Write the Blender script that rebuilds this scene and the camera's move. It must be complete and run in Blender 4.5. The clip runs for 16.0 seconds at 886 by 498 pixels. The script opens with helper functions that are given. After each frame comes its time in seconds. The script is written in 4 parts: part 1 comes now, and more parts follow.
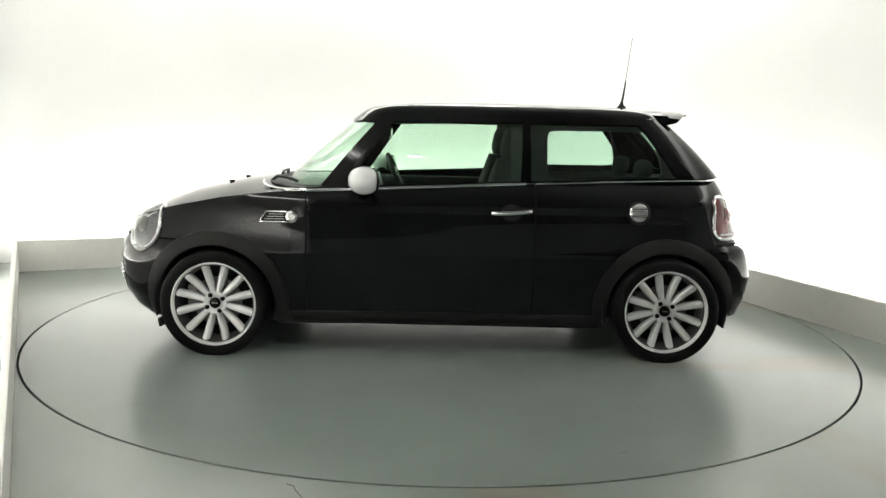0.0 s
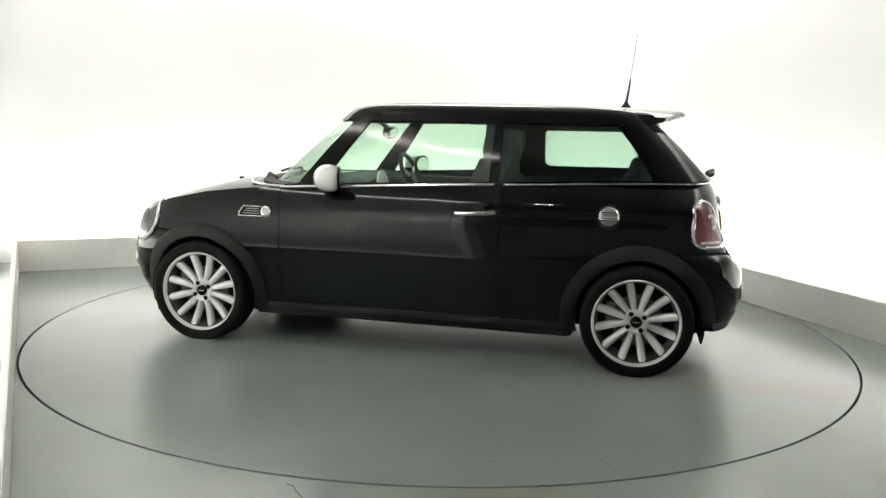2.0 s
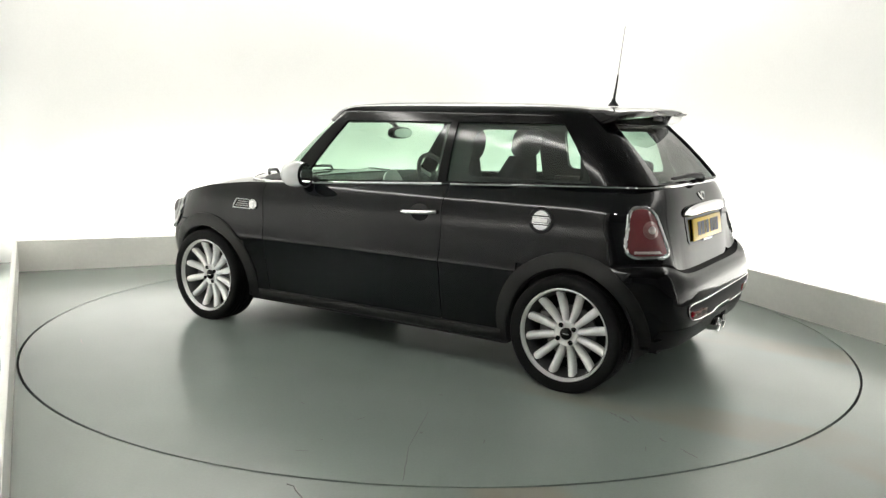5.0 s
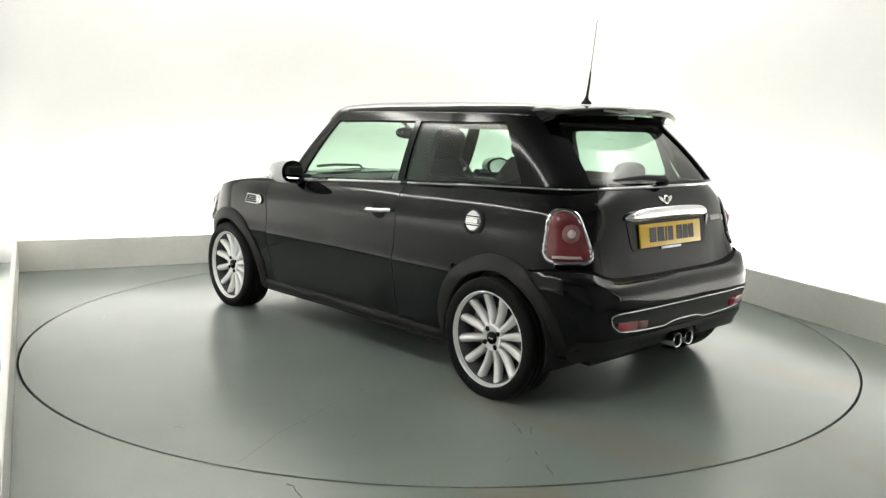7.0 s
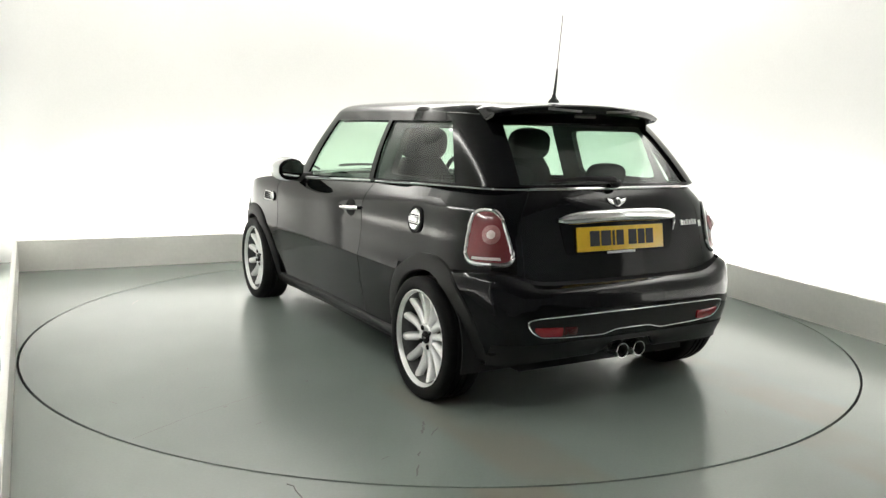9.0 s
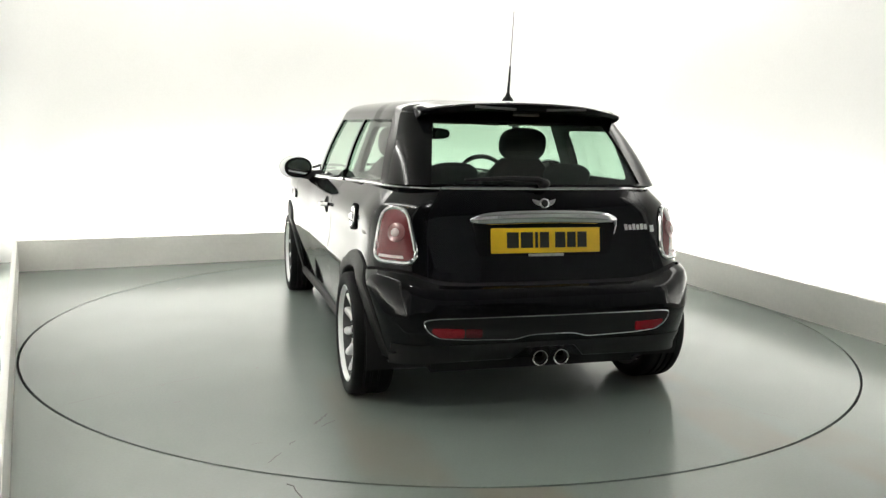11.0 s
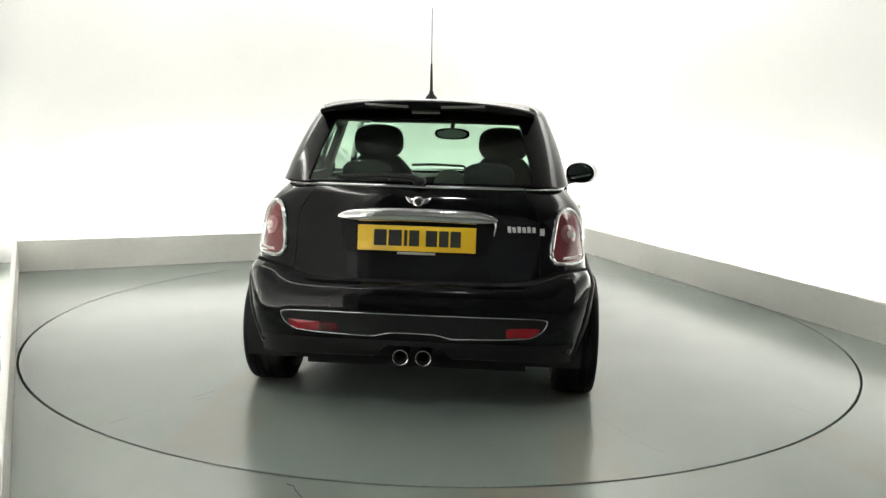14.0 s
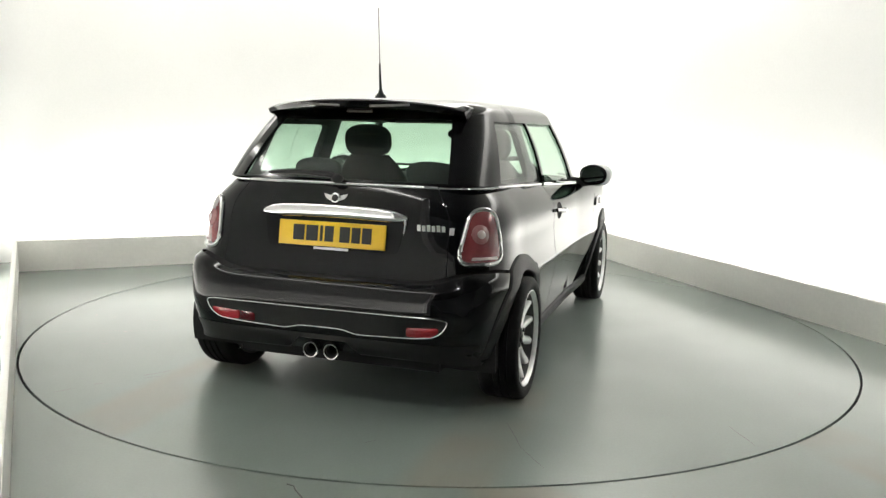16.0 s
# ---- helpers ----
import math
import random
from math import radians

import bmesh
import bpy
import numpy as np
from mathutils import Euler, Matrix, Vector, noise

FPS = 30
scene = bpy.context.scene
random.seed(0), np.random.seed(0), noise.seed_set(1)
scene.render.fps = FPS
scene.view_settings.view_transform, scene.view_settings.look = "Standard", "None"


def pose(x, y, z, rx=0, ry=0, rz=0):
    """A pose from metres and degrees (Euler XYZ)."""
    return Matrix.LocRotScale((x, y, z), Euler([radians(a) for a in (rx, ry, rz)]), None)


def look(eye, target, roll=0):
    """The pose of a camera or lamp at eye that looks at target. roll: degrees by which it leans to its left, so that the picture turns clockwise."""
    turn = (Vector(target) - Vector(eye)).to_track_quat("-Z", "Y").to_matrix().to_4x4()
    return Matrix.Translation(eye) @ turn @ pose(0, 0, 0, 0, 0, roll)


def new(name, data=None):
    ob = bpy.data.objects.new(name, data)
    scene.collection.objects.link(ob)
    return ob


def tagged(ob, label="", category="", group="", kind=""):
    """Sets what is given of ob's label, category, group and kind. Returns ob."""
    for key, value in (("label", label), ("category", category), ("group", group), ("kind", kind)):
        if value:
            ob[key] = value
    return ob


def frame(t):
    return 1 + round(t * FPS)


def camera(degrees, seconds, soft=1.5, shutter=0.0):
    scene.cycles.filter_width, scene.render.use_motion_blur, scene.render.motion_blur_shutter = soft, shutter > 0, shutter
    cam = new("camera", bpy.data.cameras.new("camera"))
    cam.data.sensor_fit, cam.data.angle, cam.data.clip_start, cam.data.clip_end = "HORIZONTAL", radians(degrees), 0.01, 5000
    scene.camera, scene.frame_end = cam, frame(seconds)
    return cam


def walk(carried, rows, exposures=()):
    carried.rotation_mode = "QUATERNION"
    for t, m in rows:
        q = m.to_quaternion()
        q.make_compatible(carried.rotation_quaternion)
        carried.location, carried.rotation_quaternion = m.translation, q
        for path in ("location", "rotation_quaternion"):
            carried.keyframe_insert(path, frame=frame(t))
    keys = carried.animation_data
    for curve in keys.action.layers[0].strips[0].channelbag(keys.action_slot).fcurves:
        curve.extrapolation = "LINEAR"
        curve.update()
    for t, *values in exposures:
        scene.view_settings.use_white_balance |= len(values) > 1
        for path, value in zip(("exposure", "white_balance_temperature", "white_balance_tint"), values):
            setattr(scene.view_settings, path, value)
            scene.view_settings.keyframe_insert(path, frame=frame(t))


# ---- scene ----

from mathutils.bvhtree import BVHTree

# ---------------------------------------------------------------- camera
cam = camera(56.47, 16.0, soft=1.4)
EYE = Vector((0.002, -5.238, 1.290))
AIM = EYE + Vector((0.0, math.cos(radians(8.757)), -math.sin(radians(8.757))))
walk(cam, [(0.0, look(EYE, AIM, 1.444)), (16.0, look(EYE, AIM, 1.444))], exposures=[(0.0, 0.0), (16.0, 0.0)])

# heading of the car on the turntable, degrees, second by second
HEADING = [(0, 180.7), (0.5, 177.3), (1, 173.31), (1.5, 170.17), (2, 166.84), (2.5, 163.51), (3, 160.13),
           (3.5, 156.74), (4, 153.45), (6.5, 136.37), (7, 132.19), (7.5, 130.3), (8, 126.7), (8.5, 123.42),
           (9, 119.84), (11.5, 102.89), (12, 99.65), (12.5, 95.82), (13, 92.49), (13.5, 89.19), (14, 85.92),
           (14.5, 82.56), (15, 79.3), (15.5, 75.97), (16, 72.43)]
CAR_AHEAD, CAR_LEFT = 0.009, -0.003
DISC_R = 2.447

# the way by which cars have been driven on to the turntable
TRACK_DIR, TRACK_OFF = (0.405, -0.914), (0.74, -0.74)

# ---------------------------------------------------------------- world and light
world = bpy.data.worlds.new("studio_world")
scene.world = world
world.use_nodes = True
world.node_tree.nodes["Background"].inputs[0].default_value = (0.9, 0.95, 1.0, 1)
world.node_tree.nodes["Background"].inputs[1].default_value = 0.05


def area_lamp(name, size_x, size_y, power, m, colour=(1, 1, 1)):
    data = bpy.data.lights.new(name, "AREA")
    data.shape, data.size, data.size_y, data.energy, data.color = "RECTANGLE", size_x, size_y, power, colour
    ob = new(name, data)
    ob.matrix_world = m
    return ob


CEIL = 3.6
TROUGH, HEAD_FILL = 12.0, 16.5    # watts for each metre: trough lamps at the walls' foot, added fill at their head
COVE = 0.50      # depth of the light trough between the low boards and the walls
WARM = (1.0, 0.985, 0.945)
# one lamp under the ceiling, over the camera
area_lamp("tube_lamp", 0.22, 0.05, 12, pose(-0.26, -3.8, CEIL - 0.45), WARM)


# ---------------------------------------------------------------- materials
def material(name, colour, rough=0.5, metal=0.0, coat=0.0, grain=0.0, grain_scale=40.0, bump=0.0, stain=0.0,
             stain_scale=1.5, rough_var=0.0, spec=0.5):
    """A surface with grain, wider stains, uneven gloss and fine relief."""
    m = bpy.data.materials.new(name)
    m.use_nodes = True
    nt = m.node_tree
    b = nt.nodes["Principled BSDF"]
    b.inputs["Base Color"].default_value = (*colour, 1)
    b.inputs["Roughness"].default_value = rough
    b.inputs["Metallic"].default_value = metal
    b.inputs["Coat Weight"].default_value = coat
    b.inputs["Coat Roughness"].default_value = 0.03
    b.inputs["Specular IOR Level"].default_value = spec
    if not (grain or stain or bump or rough_var):
        return m
    tc = nt.nodes.new("ShaderNodeTexCoord")

    def nz(scale, detail=5.0):
        n = nt.nodes.new("ShaderNodeTexNoise")
        n.inputs["Scale"].default_value, n.inputs["Detail"].default_value = scale, detail
        nt.links.new(tc.outputs["Object"], n.inputs["Vector"])
        return n

    fine, wide = nz(grain_scale, 3.0), nz(stain_scale, 2.5)
    prev = None
    for node, amount in ((fine, grain), (wide, stain)):
        if not amount:
            continue
        r = nt.nodes.new("ShaderNodeMapRange")
        r.interpolation_type = "SMOOTHERSTEP"
        r.inputs["From Min"].default_value, r.inputs["From Max"].default_value = 0.2, 0.8
        r.inputs["To Min"].default_value, r.inputs["To Max"].default_value = 1 - amount, 1 + amount
        nt.links.new(node.outputs["Fac"], r.inputs["Value"])
        mul = nt.nodes.new("ShaderNodeVectorMath")
        mul.operation = "SCALE"
        if prev is None:
            mul.inputs[0].default_value = colour
        else:
            nt.links.new(prev, mul.inputs[0])
        nt.links.new(r.outputs[0], mul.inputs["Scale"])
        prev = mul.outputs[0]
    if prev is not None:
        nt.links.new(prev, b.inputs["Base Color"])
    if rough_var:
        r = nt.nodes.new("ShaderNodeMapRange")
        r.interpolation_type = "SMOOTHERSTEP"
        r.inputs["From Min"].default_value, r.inputs["From Max"].default_value = 0.2, 0.8
        r.inputs["To Min"].default_value, r.inputs["To Max"].default_value = rough - rough_var, rough + rough_var
        nt.links.new(wide.outputs["Fac"], r.inputs["Value"])
        nt.links.new(r.outputs[0], b.inputs["Roughness"])
    if bump:
        bp = nt.nodes.new("ShaderNodeBump")
        bp.inputs["Strength"].default_value, bp.inputs["Distance"].default_value = bump, 0.002
        nt.links.new(fine.outputs["Fac"], bp.inputs["Height"])
        nt.links.new(bp.outputs[0], b.inputs["Normal"])
    return m


def tyre_tracks(m, along, offsets, start, width, amount, colour=(0.26, 0.236, 0.192)):
    """Brown dirt that tyres have left in soft straight bands: along is their direction in plan, offsets their distances
    to the left of the origin, start where they begin along that direction."""
    nt = m.node_tree
    b = nt.nodes["Principled BSDF"]
    old = b.inputs["Base Color"].links[0].from_socket
    tc = nt.nodes.new("ShaderNodeTexCoord")

    def math_node(op, a, c=None):
        n = nt.nodes.new("ShaderNodeMath")
        n.operation = op
        for k, v in ((0, a), (1, c)):
            if v is None:
                continue
            if isinstance(v, (int, float)):
                n.inputs[k].default_value = v
            else:
                nt.links.new(v, n.inputs[k])
        return n.outputs[0]

    def dot(v):
        n = nt.nodes.new("ShaderNodeVectorMath")
        n.operation = "DOT_PRODUCT"
        nt.links.new(tc.outputs["Object"], n.inputs[0])
        n.inputs[1].default_value = v
        return n.outputs["Value"]

    def soft(v, a, c):
        r = nt.nodes.new("ShaderNodeMapRange")
        r.interpolation_type = "SMOOTHERSTEP"
        r.inputs["From Min"].default_value, r.inputs["From Max"].default_value = a, c
        nt.links.new(v, r.inputs["Value"])
        return r.outputs[0]

    d = Vector((along[0], along[1], 0)).normalized()
    run, side = dot(d), dot((-d.y, d.x, 0))
    total = None
    for off in offsets:
        gap = math_node("ABSOLUTE", math_node("SUBTRACT", side, off))
        band = math_node("SUBTRACT", 1.0, soft(gap, width * 0.35, width))
        total = band if total is None else math_node("MAXIMUM", total, band)
    total = math_node("MULTIPLY", total, soft(run, start, start + 0.5))
    nz = nt.nodes.new("ShaderNodeTexNoise")
    nz.inputs["Scale"].default_value, nz.inputs["Detail"].default_value = 1.6, 2.0
    nt.links.new(tc.outputs["Object"], nz.inputs["Vector"])
    total = math_node("MULTIPLY", total, math_node("MULTIPLY", soft(nz.outputs["Fac"], 0.2, 0.7), amount))
    mx = nt.nodes.new("ShaderNodeMix")
    mx.data_type = "RGBA"
    nt.links.new(total, mx.inputs[0])
    nt.links.new(old, mx.inputs[6])
    mx.inputs[7].default_value = (*colour, 1)
    nt.links.new(mx.outputs[2], b.inputs["Base Color"])


def glass(name, tint, rough=0.0, gloss=0.05):
    """Thin sheet glass: tinted see-through with a gloss that grows at grazing angles."""
    m = bpy.data.materials.new(name)
    m.use_nodes = True
    nt = m.node_tree
    nt.nodes.remove(nt.nodes["Principled BSDF"])
    out = nt.nodes["Material Output"]
    tr = nt.nodes.new("ShaderNodeBsdfTransparent")
    tr.inputs[0].default_value = (*tint, 1)
    gl = nt.nodes.new("ShaderNodeBsdfGlossy")
    gl.inputs["Roughness"].default_value = rough
    lw = nt.nodes.new("ShaderNodeLayerWeight")
    pw = nt.nodes.new("ShaderNodeMath")
    pw.operation, pw.inputs[1].default_value = "POWER", 4.0
    nt.links.new(lw.outputs["Facing"], pw.inputs[0])
    fr = nt.nodes.new("ShaderNodeMapRange")
    fr.inputs["To Min"].default_value, fr.inputs["To Max"].default_value = gloss, 0.9
    nt.links.new(pw.outputs[0], fr.inputs["Value"])
    mix = nt.nodes.new("ShaderNodeMixShader")
    nt.links.new(fr.outputs[0], mix.inputs[0])
    nt.links.new(tr.outputs[0], mix.inputs[1])
    nt.links.new(gl.outputs[0], mix.inputs[2])
    nt.links.new(mix.outputs[0], out.inputs[0])
    return m


M_WALL = material("white_wall_paint", (0.86, 0.86, 0.84), 0.6, grain=0.012, grain_scale=60, stain=0.02, stain_scale=0.7, bump=0.05)
M_CEIL = material("grey_ceiling", (0.30, 0.30, 0.295), 0.8, grain=0.03)
M_PLINTH = material("off_white_board", (0.86, 0.85, 0.81), 0.45, grain=0.02, stain=0.04, stain_scale=1.2, bump=0.05)
M_FLOOR = material("grey_floor_paint", (0.242, 0.278, 0.254), 0.25, grain=0.02, grain_scale=90, stain=0.08, stain_scale=0.6, bump=0.02, spec=0.72)
M_DISC = material("grey_turntable_paint", (0.230, 0.270, 0.248), 0.22, grain=0.02, grain_scale=90, stain=0.08, stain_scale=0.9, bump=0.02, spec=0.72)
tyre_tracks(M_DISC, (-1, 0), (0.77, -0.77), 0.75, 0.24, 0.6)
tyre_tracks(M_FLOOR, TRACK_DIR, TRACK_OFF, 1.2, 0.25, 0.7)
M_GAP = material("dark_gap_rubber", (0.012, 0.012, 0.012), 0.8)
M_SCUFF = material("dark_scuff", (0.07, 0.07, 0.065), 0.5)
M_BACK = material("grey_hall_cladding", (0.80, 0.80, 0.795), 0.85, grain=0.06)
M_PAINT = material("black_car_paint", (0.0036, 0.0038, 0.0045), 0.05, coat=0.0, grain=0.15, grain_scale=900, stain=0.05, spec=0.31)
M_TRIM = material("black_textured_plastic", (0.0115, 0.0115, 0.0115), 0.48, grain=0.15, grain_scale=500, bump=0.25, spec=0.25)
M_GLOSS = material("gloss_black_pillar", (0.003, 0.003, 0.0034), 0.08, grain=0.1, grain_scale=400, spec=0.22)
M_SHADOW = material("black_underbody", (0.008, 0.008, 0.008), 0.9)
M_CHROME = material("chrome", (0.85, 0.85, 0.86), 0.07, metal=1.0)
M_SILVER = material("silver_alloy", (0.86, 0.86, 0.86), 0.32, metal=0.5, coat=0.4, grain=0.03, grain_scale=300)
M_BARREL = material("shaded_alloy_barrel", (0.07, 0.07, 0.07), 0.6, metal=0.3, grain=0.15)
M_STEEL = material("brake_steel", (0.16, 0.155, 0.15), 0.45, metal=0.7, grain=0.1, grain_scale=120)
M_TYRE = material("tyre_rubber", (0.004, 0.004, 0.004), 0.65, grain=0.25, grain_scale=200, bump=0.2, spec=0.2)
M_RED = material("red_lamp_lens", (0.17, 0.030, 0.034), 0.12, coat=1.0, grain=0.15, grain_scale=260)
M_FOGRED = material("dark_red_reflector", (0.30, 0.008, 0.015), 0.15, coat=1.0, grain=0.2, grain_scale=300)
M_FOGDIM = material("unlit_fog_lens", (0.09, 0.006, 0.010), 0.15, coat=1.0, grain=0.2, grain_scale=300)
M_CLEARLAMP = material("clear_lamp_lens", (0.62, 0.50, 0.49), 0.12, coat=1.0, grain=0.08, grain_scale=300)
M_LENS = material("smoky_red_lens", (0.30, 0.13, 0.13), 0.1, coat=1.0, grain=0.2, grain_scale=200)
M_CLEAR = material("white_clear_lens", (0.72, 0.73, 0.72), 0.1, coat=1.0, grain=0.1, grain_scale=200)
M_HEAD = material("headlamp_reflector", (0.17, 0.175, 0.18), 0.22, metal=0.55, coat=1.0, grain=0.2, grain_scale=60)
M_YELLOW = material("yellow_plate", (0.82, 0.52, 0.015), 0.35, coat=0.4, grain=0.02)
M_INK = material("black_plate_ink", (0.012, 0.012, 0.012), 0.4)
M_WHITE = material("white_mirror_paint", (0.86, 0.87, 0.88), 0.2, coat=1.0)
M_MIRROR = material("mirror_glass", (0.55, 0.58, 0.58), 0.02, metal=1.0)
M_SEAT = material("charcoal_seat_cloth", (0.038, 0.039, 0.040), 0.85, grain=0.2, grain_scale=350, bump=0.3)
M_DASH = material("dark_dash_plastic", (0.045, 0.046, 0.046), 0.6, grain=0.1, grain_scale=300, bump=0.2)
M_LINER = material("pale_headlining", (0.30, 0.30, 0.28), 0.9, grain=0.05, grain_scale=300)
M_BADGE = material("bright_badge_metal", (0.68, 0.68, 0.68), 0.35, metal=0.4)
M_SILVERDIAL = material("silver_dial", (0.5, 0.5, 0.5), 0.3, metal=0.6)
G_CLEAR = glass("green_tinted_glass", (0.72, 0.87, 0.76))
G_DARK = glass("privacy_glass", (0.62, 0.76, 0.67))


# ---------------------------------------------------------------- mesh helpers
def part(name, bm, mat, parent=None, label="", smooth=True):
    me = bpy.data.meshes.new(name)
    bm.normal_update()
    bm.to_mesh(me)
    bm.free()
    me.materials.append(mat)
    if smooth:
        me.polygons.foreach_set("use_smooth", [True] * len(me.polygons))
        me.set_sharp_from_angle(angle=radians(38))
    ob = new(name, me)
    ob.parent = parent
    if label:
        tagged(ob, label)
    return ob


def empty_thing(name, label, category, group="", kind=""):
    return tagged(new(name), label, category, group, kind)


def lerp_table(tab, x):
    return float(np.interp(x, [a for a, _ in tab], [b for _, b in tab]))


def grid_bm(rows, keep=None, close_u=False):
    """A bmesh sheet from rows of points, rows[i][j]; keep(i, j, centre) says which cells stay."""
    bm = bmesh.new()
    vs = [[bm.verts.new(p) for p in r] for r in rows]
    n, k = len(rows), len(rows[0])
    for i in range(n - 1):
        for j in range(k if close_u else k - 1):
            q = [vs[i][j], vs[i][(j + 1) % k], vs[i + 1][(j + 1) % k], vs[i + 1][j]]
            if keep and not keep(i, j, (q[0].co + q[2].co) / 2):
                continue
            try:
                bm.faces.new(q)
            except ValueError:
                pass
    bmesh.ops.remove_doubles(bm, verts=bm.verts, dist=1e-6)
    bmesh.ops.delete(bm, geom=[v for v in bm.verts if not v.link_faces], context="VERTS")
    return bm


def add_tube(bm, pts, r, closed=False, seg=8, flat=1.0):
    """A round bar along points; flat < 1 squashes it along its second axis."""
    pts = [Vector(p) for p in pts]
    n = len(pts)
    rings = []
    up0 = Vector((0, 0, 1))
    for i, p in enumerate(pts):
        a = pts[(i - 1) % n] if closed or i > 0 else p
        b = pts[(i + 1) % n] if closed or i < n - 1 else p
        d = (b - a).normalized()
        side = d.cross(up0)
        side = side.normalized() if side.length > 1e-4 else Vector((1, 0, 0))
        up = side.cross(d).normalized()
        rr = r[i] if isinstance(r, (list, tuple)) else r
        rings.append([bm.verts.new(p + side * math.cos(2 * math.pi * k / seg) * rr * flat
                                   + up * math.sin(2 * math.pi * k / seg) * rr) for k in range(seg)])
    for i in range(n if closed else n - 1):
        A, B = rings[i], rings[(i + 1) % n]
        for k in range(seg):
            bm.faces.new((A[k], A[(k + 1) % seg], B[(k + 1) % seg], B[k]))
    if not closed:
        bm.faces.new(rings[0][::-1])
        bm.faces.new(rings[-1])
    return bm


def tube(pts, r, closed=False, seg=8, flat=1.0):
    return add_tube(bmesh.new(), pts, r, closed, seg, flat)


def lathe(profile, axis_m, seg=64, closed=True):
    """Turns a list of (radius, height) round the z axis of axis_m."""
    bm = bmesh.new()
    rings = []
    for k in range(seg):
        a = 2 * math.pi * k / seg
        rings.append([bm.verts.new(axis_m @ Vector((r * math.cos(a), r * math.sin(a), h))) for r, h in profile])
    n = len(profile)
    for k in range(seg):
        A, B = rings[k], rings[(k + 1) % seg]
        for i in range(n if closed else n - 1):
            q = (A[i], B[i], B[(i + 1) % n], A[(i + 1) % n])
            bm.faces.new(q)
    bmesh.ops.remove_doubles(bm, verts=bm.verts, dist=1e-5)
    bmesh.ops.recalc_face_normals(bm, faces=bm.faces)
    return bm


def box(size, m=Matrix(), bevel=0.0, seg=3):
    bm = bmesh.new()
    bmesh.ops.create_cube(bm, size=1.0, matrix=m @ Matrix.Diagonal((*size, 1)))
    if bevel:
        bmesh.ops.bevel(bm, geom=list(bm.edges), offset=bevel, segments=seg, profile=0.5, affect="EDGES")
    return bm


def ball(size, m=Matrix(), u=24, v=16, power=1.0):
    bm = bmesh.new()
    bmesh.ops.create_uvsphere(bm, u_segments=u, v_segments=v, radius=1.0)
    for w in bm.verts:
        c = [math.copysign(abs(q) ** power, q) for q in w.co]
        w.co = m @ Vector((c[0] * size[0], c[1] * size[1], c[2] * size[2]))
    return bm


def rounded(pts, radius, steps=5):
    """Rounds the corners of a 2D polygon."""
    out = []
    n = len(pts)
    for i in range(n):
        p, a, b = Vector(pts[i]), Vector(pts[i - 1]), Vector(pts[(i + 1) % n])
        r = min(radius, (a - p).length * 0.48, (b - p).length * 0.48)
        s, e = p + (a - p).normalized() * r, p + (b - p).normalized() * r
        for k in range(steps + 1):
            t = k / steps
            out.append(s * (1 - t) ** 2 + p * 2 * t * (1 - t) + e * t * t)
    return out


def resample(pts, step):
    out = []
    n = len(pts)
    for i in range(n):
        a, b = Vector(pts[i]), Vector(pts[(i + 1) % n])
        k = max(1, int((b - a).length / step))
        out += [a + (b - a) * (j / k) for j in range(k)]
    return out


# ---------------------------------------------------------------- the room
def prism(name, outline, z0, z1, mat, parent=None, bevel=0.0):
    bm = bmesh.new()
    lo = [bm.verts.new((x, y, z0)) for x, y in outline]
    hi = [bm.verts.new((x, y, z1)) for x, y in outline]
    n = len(outline)
    for i in range(n):
        bm.faces.new((lo[i], lo[(i + 1) % n], hi[(i + 1) % n], hi[i]))
    bm.faces.new(lo[::-1])
    bm.faces.new(hi)
    bmesh.ops.recalc_face_normals(bm, faces=bm.faces)
    if bevel:
        bmesh.ops.bevel(bm, geom=[e for e in bm.edges if all(v.co.z > z1 - 1e-5 for v in e.verts)], offset=bevel,
                        segments=2, affect="EDGES")
    return part(name, bm, mat, parent, smooth=False)


# inner corners of the room on the floor: left rear, far, right, and the one by the camera
C_LEFT, C_FAR, C_RIGHT = Vector((-3.438, 1.344)), Vector((1.29, 3.59)), Vector((3.564, -2.47))
C_NEARL = Vector((-0.87, -3.75))


def wall_band(a, b, inner, outer, ext=0.0):
    """Plan outline of a straight band between two corners, from inner to outer metres behind the line."""
    a, b = Vector(a), Vector(b)
    d = (b - a).normalized()
    n = Vector((-d.y, d.x))
    a, b = a - d * ext, b + d * ext
    return [tuple(a + n * inner), tuple(b + n * inner), tuple(b + n * outer), tuple(a + n * outer)]


